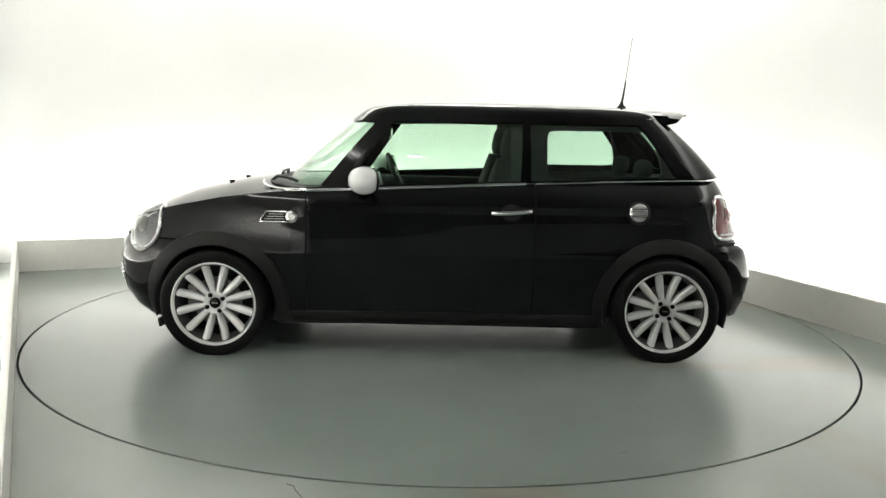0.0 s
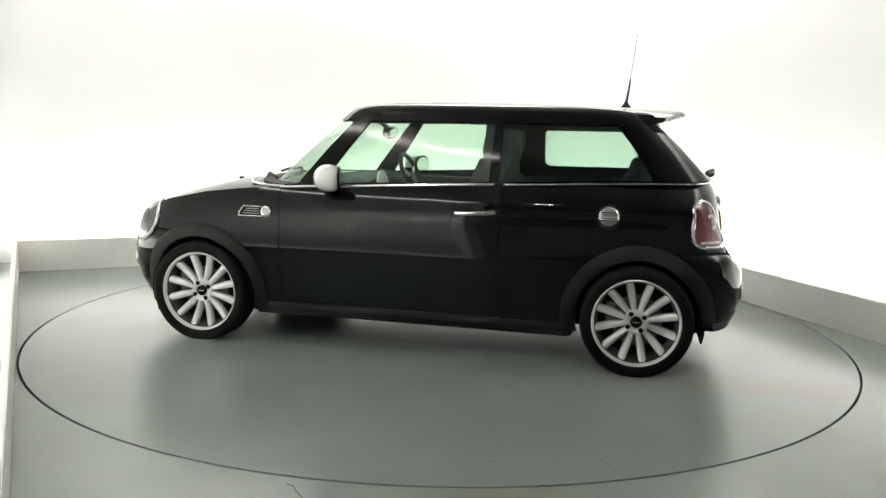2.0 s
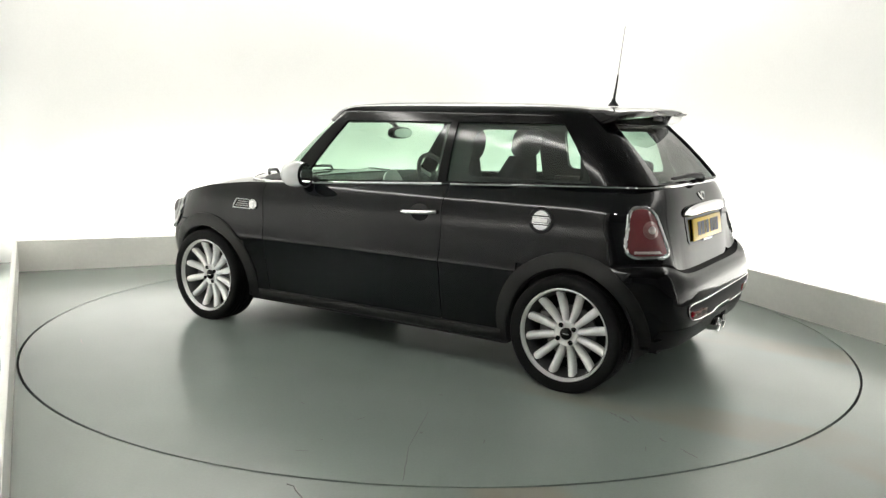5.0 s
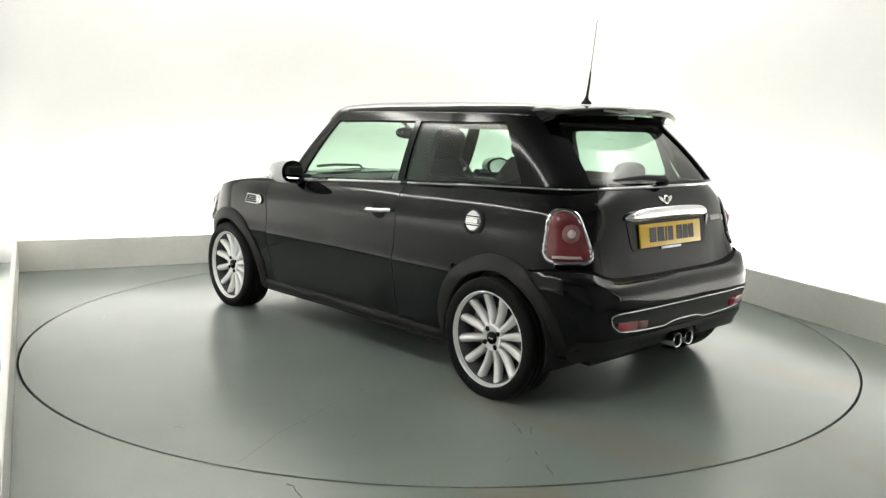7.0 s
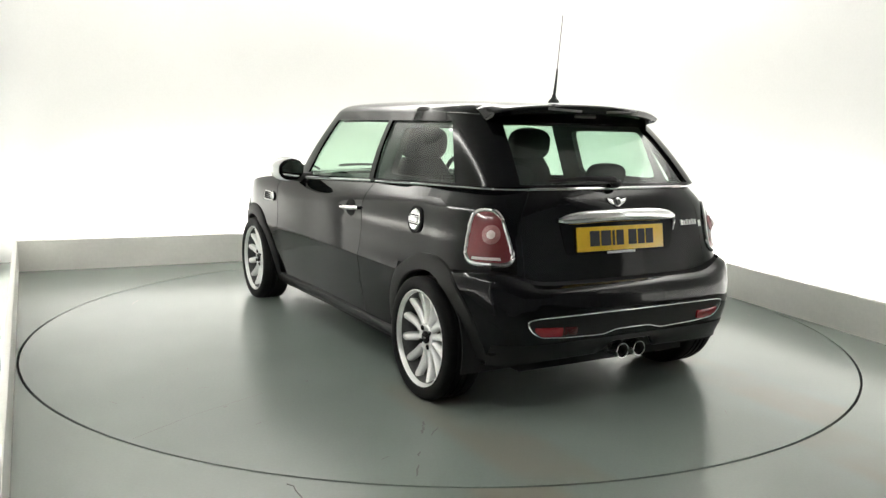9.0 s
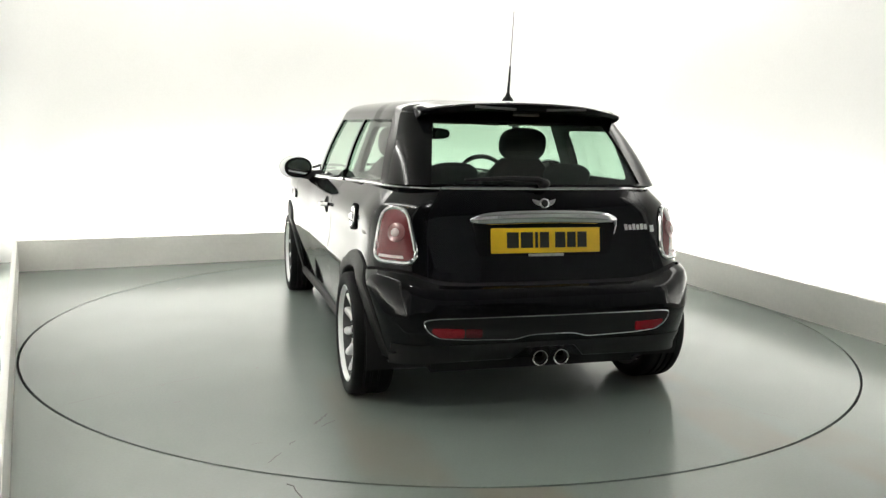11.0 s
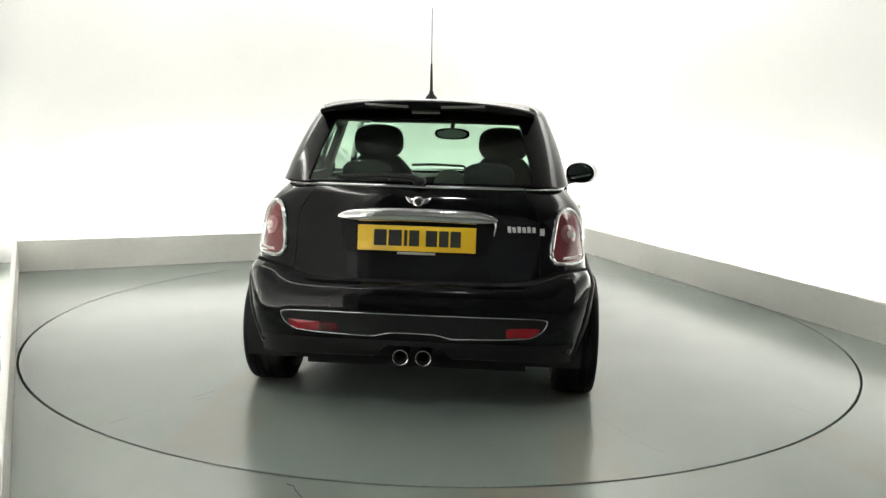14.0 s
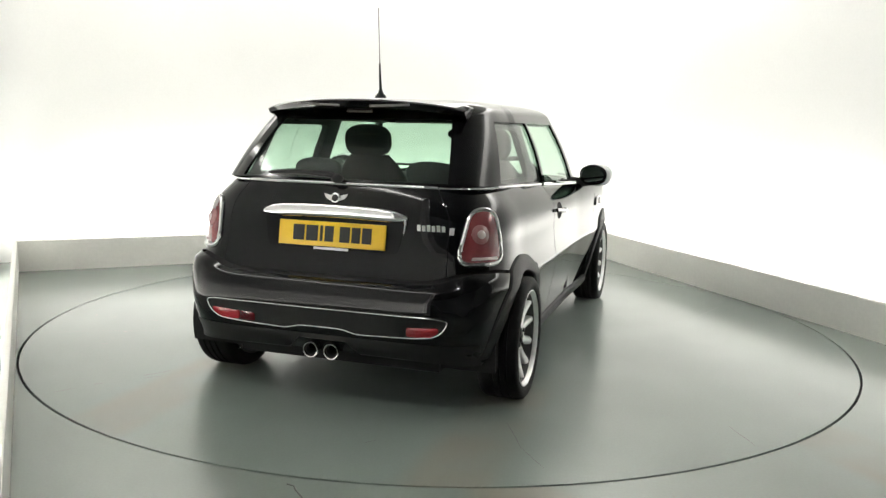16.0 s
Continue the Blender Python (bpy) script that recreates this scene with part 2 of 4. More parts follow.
def build_room():
    # floor with a round opening for the turntable
    bm = bmesh.new()
    seg = 160
    ring = [bm.verts.new(((DISC_R + 0.013) * math.cos(2 * math.pi * k / seg), (DISC_R + 0.013) * math.sin(2 * math.pi * k / seg), 0)) for k in range(seg)]
    low = [bm.verts.new((v.co.x, v.co.y, -0.05)) for v in ring]
    outer = []
    for k in range(seg):
        a = 2 * math.pi * k / seg
        c, s = math.cos(a), math.sin(a)
        f = 11.0 / max(abs(c), abs(s))
        outer.append(bm.verts.new((c * f, s * f, 0)))
    for k in range(seg):
        j = (k + 1) % seg
        bm.faces.new((ring[k], outer[k], outer[j], ring[j]))
        bm.faces.new((ring[j], low[j], low[k], ring[k]))
    tagged(part("floor", bm, M_FLOOR, smooth=False), "smooth grey painted studio floor around the turntable", "floor", kind="structure")
    bm = bmesh.new()
    bmesh.ops.create_circle(bm, cap_ends=True, segments=96, radius=DISC_R + 0.05, matrix=Matrix.Translation((0, 0, -0.048)))
    tagged(part("turntable_pit", bm, M_GAP, smooth=False), "dark pit under the turntable seen in its rim gap", "pit", kind="structure")

    sides = (("wall_north", C_LEFT, C_FAR, "plain bright white studio wall lit from a trough"),
             ("wall_east", C_FAR, C_RIGHT, "plain bright white studio wall beside the turntable"),
             ("wall_west", C_NEARL, C_LEFT, "plain bright white studio wall edge by the turntable"))
    for name, a, b, label in sides:
        deep = 0.20 if name == "wall_west" else COVE
        w = prism(name, wall_band(a, b, deep, deep + 0.18, deep), 0.0, CEIL, M_WALL)
        tagged(w, label, "wall", kind="structure")
        p = prism("baseboard", wall_band(a, b, 0.0, 0.03, 0.0), 0.0, 0.252, M_PLINTH, bevel=0.004)
        tagged(p, "low off-white board hiding the trough lights", "baseboard", kind="structure")
        # strip lamp in the trough, turned up at the wall
        d = (b - a).normalized()
        n = Vector((-d.y, d.x, 0))
        mid = (a + b) / 2
        at = Vector((mid.x, mid.y, 0.06)) + n * (deep * 0.28)
        run = (b - a).length - 0.3
        area_lamp("trough_lamp", run, 0.10, TROUGH * run, look(at, at + n * 0.25 + Vector((0, 0, 0.97))), WARM)
        # unseen strip added under the ceiling to even out the wall's brightness
        at = Vector((mid.x, mid.y, CEIL - 0.35)) + n * 0.12
        area_lamp("wall_head_fill", run, 0.10, HEAD_FILL * run, look(at, at + n), WARM)
    # the far corner of the white walls is a smooth cove
    u = (C_LEFT - C_FAR).normalized()
    v = (C_RIGHT - C_FAR).normalized()
    half = 0.5 * math.acos(u.dot(v))
    mid_dir = (u + v).normalized()
    apex = C_FAR - mid_dir * (COVE / math.sin(half))
    r = 0.55
    centre = apex + mid_dir * (r / math.sin(half))
    t1, t2 = apex + u * (r / math.tan(half)), apex + v * (r / math.tan(half))
    a1, a2 = (t1 - centre), (t2 - centre)
    turn = a1.angle_signed(a2)
    arc = []
    for k in range(25):
        w = -turn * k / 24
        arc.append(centre + Vector((a1.x * math.cos(w) - a1.y * math.sin(w), a1.x * math.sin(w) + a1.y * math.cos(w))))
    out = apex - mid_dir * 0.02
    cove = prism("wall_cove", [tuple(p) for p in arc] + [tuple(out)], 0.0, CEIL, M_WALL)
    tagged(cove, "smoothly rounded white corner of the studio walls", "wall", kind="structure")
    # the dim hall behind the camera closes the place
    hall = [(-0.90, -3.79), (-1.55, -4.12), (-3.2, -4.95), (-3.2, -9.0), (4.6, -9.0), (5.4, -3.2), (4.47, -2.22), (3.83, -2.52)]
    for k in range(len(hall) - 1):
        w = prism(f"wall_hall_{k + 1}", wall_band(hall[k], hall[k + 1], -0.15, 0.0, 0.02), 0.0, CEIL, M_BACK)
        tagged(w, "plain dim grey hall wall", "wall", kind="structure")
    bm = tube([Vector((-0.533, -2.46, 0.0)), Vector((-0.505, -2.475, 0.0)), Vector((-0.492, -2.51, 0.0)), Vector((-0.462, -2.56, 0.0)), Vector((-0.44, -2.66, 0.0)), Vector((-0.40, -2.9, 0.0))], 0.0022, flat=1.6, seg=6)
    tagged(part("floor_crack", bm, M_SCUFF), "thin dark crack in the grey floor paint", "crack", kind="structure")
    bm = box((14, 16, 0.1), pose(0.5, -2.0, CEIL + 0.05))
    tagged(part("ceiling", bm, M_CEIL, smooth=False), "plain grey studio ceiling", "ceiling", kind="structure")


build_room()


# ---------------------------------------------------------------- the turntable
def build_turntable():
    t = empty_thing("turntable", "round grey painted car turntable flush with the floor", "turntable")
    bm = bmesh.new()
    seg = 160
    rim = [bm.verts.new((DISC_R * math.cos(2 * math.pi * k / seg), DISC_R * math.sin(2 * math.pi * k / seg), 0)) for k in range(seg)]
    low = [bm.verts.new((v.co.x, v.co.y, -0.04)) for v in rim]
    bm.faces.new(rim)
    for k in range(seg):
        bm.faces.new((rim[k], low[k], low[(k + 1) % seg], rim[(k + 1) % seg]))
    bmesh.ops.recalc_face_normals(bm, faces=bm.faces)
    part("disc", bm, M_DISC, t, smooth=False)
    return t


turntable = build_turntable()


# ---------------------------------------------------------------- the car: x ahead, y to its left, z up
car = empty_thing("car", "glossy black three-door hatchback with silver multi-spoke wheels on the turntable", "car")
AXLE_F, AXLE_R, HUB_Z, TYRE_R = 1.235, -1.237, 0.284, 0.292

REAR_X = [(0.17, -1.66), (0.22, -1.70), (0.30, -1.750), (0.38, -1.775), (0.48, -1.785), (0.56, -1.780), (0.605, -1.762),
          (0.625, -1.73), (0.634, -1.690), (0.66, -1.683), (0.74, -1.668), (0.84, -1.650), (0.92, -1.634), (0.97, -1.614), (1.01, -1.585)]
# towards the corners the bumper's top runs flush into the wing
REAR_FLUSH = [(0.17, -1.66), (0.22, -1.70), (0.30, -1.750), (0.38, -1.775), (0.46, -1.783), (0.52, -1.772), (0.58, -1.752), (0.64, -1.726),
              (0.70, -1.700), (0.76, -1.677), (0.84, -1.650), (0.92, -1.634), (0.97, -1.614), (1.01, -1.585)]
FRONT_X = [(0.17, 1.76), (0.22, 1.83), (0.30, 1.875), (0.40, 1.895), (0.50, 1.895), (0.58, 1.875), (0.64, 1.84), (0.70, 1.80), (0.76, 1.74), (1.0, 1.5)]
HALF_W = [(0.17, 0.755), (0.22, 0.766), (0.30, 0.783), (0.42, 0.808), (0.56, 0.8335), (0.575, 0.836), (0.59, 0.8335), (0.61, 0.8306), (0.635, 0.8284),
          (0.665, 0.8276), (0.70, 0.8280), (0.74, 0.8293), (0.775, 0.8308), (0.80, 0.8313), (0.82, 0.8303), (0.84, 0.8270), (0.86, 0.8205), (0.885, 0.808),
          (0.91, 0.789), (0.935, 0.765), (0.96, 0.735), (0.98, 0.711), (1.01, 0.69)]
TOP_Z = [(-1.7, 1.003), (-1.3, 0.998), (-0.9, 0.982), (-0.45, 0.962), (0.0, 0.940), (0.42, 0.920), (0.8, 0.903), (0.95, 0.895),
         (1.2, 0.862), (1.45, 0.808), (1.6, 0.765), (1.75, 0.715), (1.9, 0.68)]
FRONT_0, FRONT_P, REAR_0, REAR_P, BUMPER_P = 0.90, 3.8, -0.95, 4.7, 6.8
SIDE_X = [0.90, 0.86, 0.82, 0.78, 0.742, 0.736, 0.70, 0.6, 0.5, 0.4, 0.3, 0.2, 0.1, 0.0, -0.1, -0.2, -0.3, -0.4, -0.45,
          -0.497, -0.503, -0.55, -0.60, -0.65, -0.7, -0.75, -0.8, -0.85, -0.9, -0.95]
GATE_A = 26.0   # angle of the tailgate's side joint on the rear curve


def column_params():
    """The way round the left half of the car in plan: front curve, straight side, rear curve."""
    cols = [("f", a) for a in np.linspace(0, 88, 34)]
    cols += [("s", x) for x in SIDE_X]
    cols += [("r", a) for a in sorted(set([round(v, 3) for v in np.linspace(88.5, 0, 40)] + [GATE_A + 0.22, GATE_A - 0.22]), reverse=True)]
    return cols


COLS = column_params()


def tail_taper(x):
    """The waist draws in towards the tail."""
    q = max(0.0, min(1.0, (-0.45 - x) / 0.65))
    return 1 - 0.03 * q * q * (3 - 2 * q)


# the flanks draw in towards the tail, most at handle height, and widen again at the lamps
WAIST_Z = [(0.30, 0.28), (0.56, 0.48), (0.76, 1.0), (0.85, 0.95), (0.98, 0.66)]


def waist_in(x):
    u = max(0.0, (0.8 - x) / 2.0)
    q = max(0.0, min(1.0, (-1.12 - x) / 0.48))
    return 0.083 * u ** 1.45 - 0.052 * q * q * (3 - 2 * q)


def plan_point(col, z, inset=0.0):
    k, v = col
    w = lerp_table(HALF_W, z) - inset
    if k == "s":
        x = v
        y = w
    elif k == "f":
        a = radians(v)
        x = FRONT_0 + (lerp_table(FRONT_X, z) - inset - FRONT_0) * math.cos(a) ** (2 / FRONT_P)
        y = w * math.sin(a) ** (2 / FRONT_P) if v > 0 else 0.0
    else:
        a = radians(v)
        pw = lerp_table([(0.605, BUMPER_P), (0.634, REAR_P)], z)
        flush = lerp_table([(14, 0.0), (22, 0.35), (32, 1.0)], v)
        end = lerp_table(REAR_X, z) * (1 - flush) + lerp_table(REAR_FLUSH, z) * flush
        x = REAR_0 + (end + inset - REAR_0) * math.cos(a) ** (2 / pw)
        y = w * math.sin(a) ** (2 / pw) if v > 0 else 0.0
    y *= 1 - 0.02 * max(0.0, abs(x + 0.1) - 0.5) ** 2 + 0.050 * max(0.0, min(1.0, (x - 0.2) / 1.0))
    y *= 1 - waist_in(x) * lerp_table(WAIST_Z, z)
    return Vector((x, y, z))



LOW_ROWS = [0.17, 0.185, 0.20, 0.22, 0.2425, 0.2465, 0.265, 0.28, 0.30, 0.32, 0.34, 0.36, 0.38, 0.40, 0.42, 0.44, 0.46, 0.48, 0.50, 0.52, 0.54, 0.56, 0.575, 0.59, 0.605, 0.615, 0.625, 0.634]
UPPER = list(np.linspace(0, 1, 17))[1:]


# the tailgate's lower edge hangs low in the middle and the bumper rises at the corners
SEAM_SHIFT = [(0, -0.034), (10, -0.033), (16, -0.029), (21, -0.020), (26, -0.006), (31, 0.010), (37, 0.020), (45, 0.024), (60, 0.022), (76, 0.0), (90, 0.0)]


def seam_z(col, z, top):
    if col[0] != "r":
        return z
    d = lerp_table(SEAM_SHIFT, col[1])
    return lerp_table([(0.17, 0.17), (0.45, 0.45), (LOW_ROWS[-1], LOW_ROWS[-1] + d), (top, top)], z)


def body_rows(inset=0.0, sign=1):
    rows = []
    tops = []
    for c in COLS:
        z = 0.95
        for _ in range(12):
            p = plan_point(c, z, inset)
            z = lerp_table(TOP_Z, p.x)
        tops.append(z - inset * 0.5)
    for z in LOW_ROWS:
        rows.append([plan_point(c, z, inset) for c in COLS])
        for p, c, t in zip(rows[-1], COLS, tops):
            p.z = seam_z(c, z, t)
    for f in UPPER:
        rows.append([plan_point(c, LOW_ROWS[-1] + (t - LOW_ROWS[-1]) * f, inset) for c, t in zip(COLS, tops)])
        for p, c, t in zip(rows[-1], COLS, tops):
            p.z = seam_z(c, p.z, t)
    if sign < 0:
        rows = [[Vector((p.x, -p.y, p.z)) for p in r] for r in rows]
    return rows


def in_arch(p, r=0.355):
    return any(math.hypot(p.x - ax, p.z - HUB_Z) < r for ax in (AXLE_F, AXLE_R)) and abs(p.y) > 0.3


def side_class(i, j, p):
    """Which panel a cell of the body belongs to; None: a joint or an opening."""
    if in_arch(p):
        return None
    k, v = COLS[j]
    low = i < LOW_ROWS.index(0.625)
    seam = i == LOW_ROWS.index(0.625)
    if k == "r" and p.x < -1.42:
        if low:
            return "rear_bumper" if p.z > 0.266 else None
        if v <= GATE_A - 0.2:
            return None if seam else "tailgate"
        if v <= GATE_A + 0.23:
            return None
        return None if seam else "rear_quarter_panel"
    if k == "f" and p.x > 1.42:
        if low:
            return "front_bumper"
        return None if seam else "front_wing"
    if i < LOW_ROWS.index(0.2425):
        return "sill"
    if k == "s" and -0.5 < p.x < 0.739 and i == LOW_ROWS.index(0.2425):
        return None
    if p.x > 0.7425:
        return "front_wing"
    if p.x > 0.7355:
        return None
    if p.x > -0.4965:
        return "door"
    if p.x > -0.5035:
        return None
    return "rear_quarter_panel"


def build_body():
    made = {}
    for sign in (1, -1):
        rows = body_rows(0.0, sign)
        for name in ("rear_quarter_panel", "door", "front_wing", "sill"):
            bm = grid_bm(rows, lambda i, j, c, n=name: side_class(i, j, c) == n)
            if sign > 0:
                bmesh.ops.reverse_faces(bm, faces=bm.faces)
            made[name, sign] = part(name, bm, M_TRIM if name == "sill" else M_PAINT, car,
                                    "matt black plastic sill strip" if name == "sill" else "")
    full = [list(reversed(a)) + b[1:] for a, b in zip(body_rows(0, 1), body_rows(0, -1))]
    n = len(COLS)

    def col_of(j):
        return n - 2 - j if j < n - 1 else j - (n - 1)

    # the two halves meet at the nose in this order, so the nose pieces come from it
    bm = grid_bm(full, lambda i, j, c: side_class(i, col_of(j), c) == "front_bumper")
    part("front_bumper", bm, M_PAINT, car)
    full_r = [a + list(reversed(b))[1:] for a, b in zip(body_rows(0, 1), body_rows(0, -1))]

    def col_r(j):
        return j if j < n - 1 else 2 * (n - 1) - 1 - j

    for name in ("rear_bumper", "tailgate"):
        bm = grid_bm(full_r, lambda i, j, c, nm=name: side_class(i, col_r(j), c) == nm)
        bmesh.ops.reverse_faces(bm, faces=bm.faces)
        part(name, bm, M_PAINT, car)
    # dark structure seen through the joints
    inner = [a + list(reversed(b))[1:] for a, b in zip(body_rows(0.022, 1), body_rows(0.022, -1))]
    bm = grid_bm(inner, lambda i, j, c: not in_arch(c, 0.37) and not (c.z < 0.285 and abs(c.x) > 1.3))
    part("inner_shell", bm, M_SHADOW, car)
    # floor pan with cut-outs left free round the wheels
    bm = bmesh.new()
    for a, b, w in ((-1.60, -0.88, 0.50), (-0.88, 0.86, 0.74), (0.86, 1.55, 0.50)):
        q = box((b - a, 2 * w, 0.05), pose((a + b) / 2, 0, 0.205 if a < -0.9 else 0.19))
        q.to_mesh(me := bpy.data.meshes.new("t"))
        q.free()
        bm.from_mesh(me)
        bpy.data.meshes.remove(me)
    part("floor_pan", bm, M_SHADOW, car, smooth=False)
    # bonnet across from edge to edge
    rows = body_rows(0.0, 1)
    front = [c for c, (k, v) in zip(rows[-1], COLS) if k == "f" or (k == "s" and v >= 0.70)]
    sheet = []
    for p in front:
        crown = lerp_table([(0.70, 0.030), (0.95, 0.046), (1.2, 0.056), (1.5, 0.058), (1.7, 0.040), (1.81, 0.0)], p.x)
        sheet.append([Vector((p.x, p.y * s, p.z + 0.002 + crown * (1 - abs(s) ** 2.4))) for s in np.linspace(1, -1, 29)])
    bm = grid_bm(sheet)
    part("bonnet", bm, M_PAINT, car)
    # wheel housings
    for ax in (AXLE_F, AXLE_R):
        for s in (1, -1):
            m = Matrix.Translation((ax, s * 0.62, HUB_Z)) @ pose(0, 0, 0, 90, 0, 0)
            bm = lathe([(0.345, -0.17), (0.345, 0.13), (0.10, 0.13 if s < 0 else 0.13), (0.10, 0.12), (0.335, 0.12), (0.335, -0.17)]
                       if s < 0 else [(0.345, 0.17), (0.345, -0.13), (0.10, -0.13), (0.10, -0.12), (0.335, -0.12), (0.335, 0.17)], m @ pose(0, 0, 0, 0 if s < 0 else 180, 0, 0), 48)
            bmesh.ops.delete(bm, geom=[v for v in bm.verts if v.co.z < 0.19], context="VERTS")
            part("wheel_housing", bm, M_SHADOW, car)


build_body()


def sill_ledges():
    """The rounded lip of the plastic sill, proud of the door's foot between the wheels."""
    for s in (1, -1):
        rows = []
        for x in np.linspace(0.82, -0.86, 29):
            y = plan_point(("s", float(x)), 0.235).y
            rows.append([Vector((x, s * (y + dy), z)) for dy, z in ((-0.03, 0.246), (0.004, 0.243), (0.013, 0.236), (0.016, 0.224), (0.013, 0.206), (0.002, 0.186), (-0.03, 0.172))])
        bm = grid_bm(rows)
        if s < 0:
            bmesh.ops.reverse_faces(bm, faces=bm.faces)
        part("sill_lip", bm, M_TRIM, car, "rounded black plastic sill lip")


sill_ledges()


def full_tree():
    """The whole outer skin, without its joints, to lay trim upon."""
    verts, faces = [], []
    for s in (1, -1):
        rows = body_rows(0.0, s)
        o, k = len(verts), len(rows[0])
        for r in rows:
            verts += r
        for i in range(len(rows) - 1):
            for j in range(k - 1):
                faces.append((o + i * k + j, o + i * k + j + 1, o + (i + 1) * k + j + 1, o + (i + 1) * k + j))
    bon = [o for o in car.children if o.name == "bonnet"][0].data
    o = len(verts)
    verts += [v.co.copy() for v in bon.vertices]
    faces += [tuple(o + i for i in p.vertices) for p in bon.polygons]
    return BVHTree.FromPolygons(verts, faces)


SKIN = full_tree()


def on_skin(e, f, n, s, t, lift=0.0, far=3.0):
    """The place on the skin under the plane point s*e + t*f, looking along -n, lifted outwards."""
    p = e * s + f * t + n * far
    hit = SKIN.ray_cast(p, -n)
    if hit[0] is None:
        hit = SKIN.find_nearest(e * s + f * t + n * 1.0)
    nor = hit[1] if hit[1].dot(n) > 0 else -hit[1]
    return hit[0] + nor * lift


def axes_for(n):
    n = Vector(n).normalized()
    e = Vector((0, 0, 1)).cross(n).normalized()
    return e, n.cross(e), n


def laid_patch(outline, n, lift=0.004, dome=0.0, rings=5, edge=0.012):
    """A lens or plate laid on the skin: outline in the (s, t) plane across n."""
    e, f, n = axes_for(n)
    cx = sum(p[0] for p in outline) / len(outline)
    cy = sum(p[1] for p in outline) / len(outline)
    rows = [[on_skin(e, f, n, p[0], p[1], lift - edge) for p in outline]]
    for k in range(rings, -1, -1):
        q = k / rings
        rows.append([on_skin(e, f, n, cx + (p[0] - cx) * q, cy + (p[1] - cy) * q, lift + dome * (1 - q * q)) for p in outline])
    bm = grid_bm(rows, close_u=True)
    bmesh.ops.remove_doubles(bm, verts=bm.verts, dist=2e-4)
    bmesh.ops.recalc_face_normals(bm, faces=bm.faces)
    return bm


def laid_bar(line, n, r, closed=True, lift=0.0, seg=8, smooth=3):
    e, f, n = axes_for(n)
    pts = [on_skin(e, f, n, p[0], p[1], 0.0) + n * lift for p in line]
    for _ in range(smooth if closed else 0):
        pts = [(pts[k - 1] + pts[k] * 2 + pts[(k + 1) % len(pts)]) / 4 for k in range(len(pts))]
    return tube(pts, r, closed, seg)


def domed_lens(outline, n, dome, edge=0.02, rings=6, smooth=10):
    """A smooth bulging lens over an outline on the skin, and the ring that holds it."""
    e, f, n = axes_for(n)
    ring = [on_skin(e, f, n, p[0], p[1], 0.0) for p in outline]
    for _ in range(smooth):
        ring = [(ring[k - 1] + ring[k] * 2 + ring[(k + 1) % len(ring)]) / 4 for k in range(len(ring))]
    c = sum(ring, Vector()) / len(ring)
    top = on_skin(e, f, n, c.dot(e), c.dot(f), 0.0)
    rise = (top - c).dot(n) + dome
    ring = [p + n * 0.004 for p in ring]
    rows = [[p - n * edge for p in ring]]
    for k in range(rings, -1, -1):
        q = k / rings
        rows.append([c + (p - c) * q + n * (rise * (1 - q * q)) for p in ring])
    bm = grid_bm(rows, close_u=True)
    bmesh.ops.remove_doubles(bm, verts=bm.verts, dist=2e-4)
    bmesh.ops.recalc_face_normals(bm, faces=bm.faces)
    return bm, ring


def st(p, n):
    """(s, t) of a car point in the plane across n."""
    e, f, n = axes_for(n)
    p = Vector(p)
    return (p.dot(e), p.dot(f))


def mirrored(line):
    return [(-a, b) for a, b in line]


# ---------------------------------------------------------------- greenhouse
GH_SIDE = [(0.56, 0.27), (0.54, 0.25), (0.30, 0.10), (0.0, -0.1), (-0.2, -0.25), (-0.40, -0.415), (-0.42, -0.43), (-0.455, -0.455), (-0.475, -0.47),
           (-0.60, -0.56), (-0.75, -0.68), (-0.80, -0.70)]


def gh_columns():
    cols = [("f", a) for a in np.linspace(0, 85, 22)]
    cols += [("s", k) for k in range(len(GH_SIDE))]
    cols += [("r", a) for a in (89.95, 89.6, 88.9, 87.6, 85.5, 83.0, 80.0, 76.0, 71.0, 65.0, 58.0, 51.0, 45.0, 40.0, 36.0, 32.0, 28.5, 25.0, 22.0,
                                18.0, 14.0, 10.0, 7.0, 4.5, 2.5, 1.2, 0.4, 0.05, 0.0)]
    return cols


GH_COLS = gh_columns()


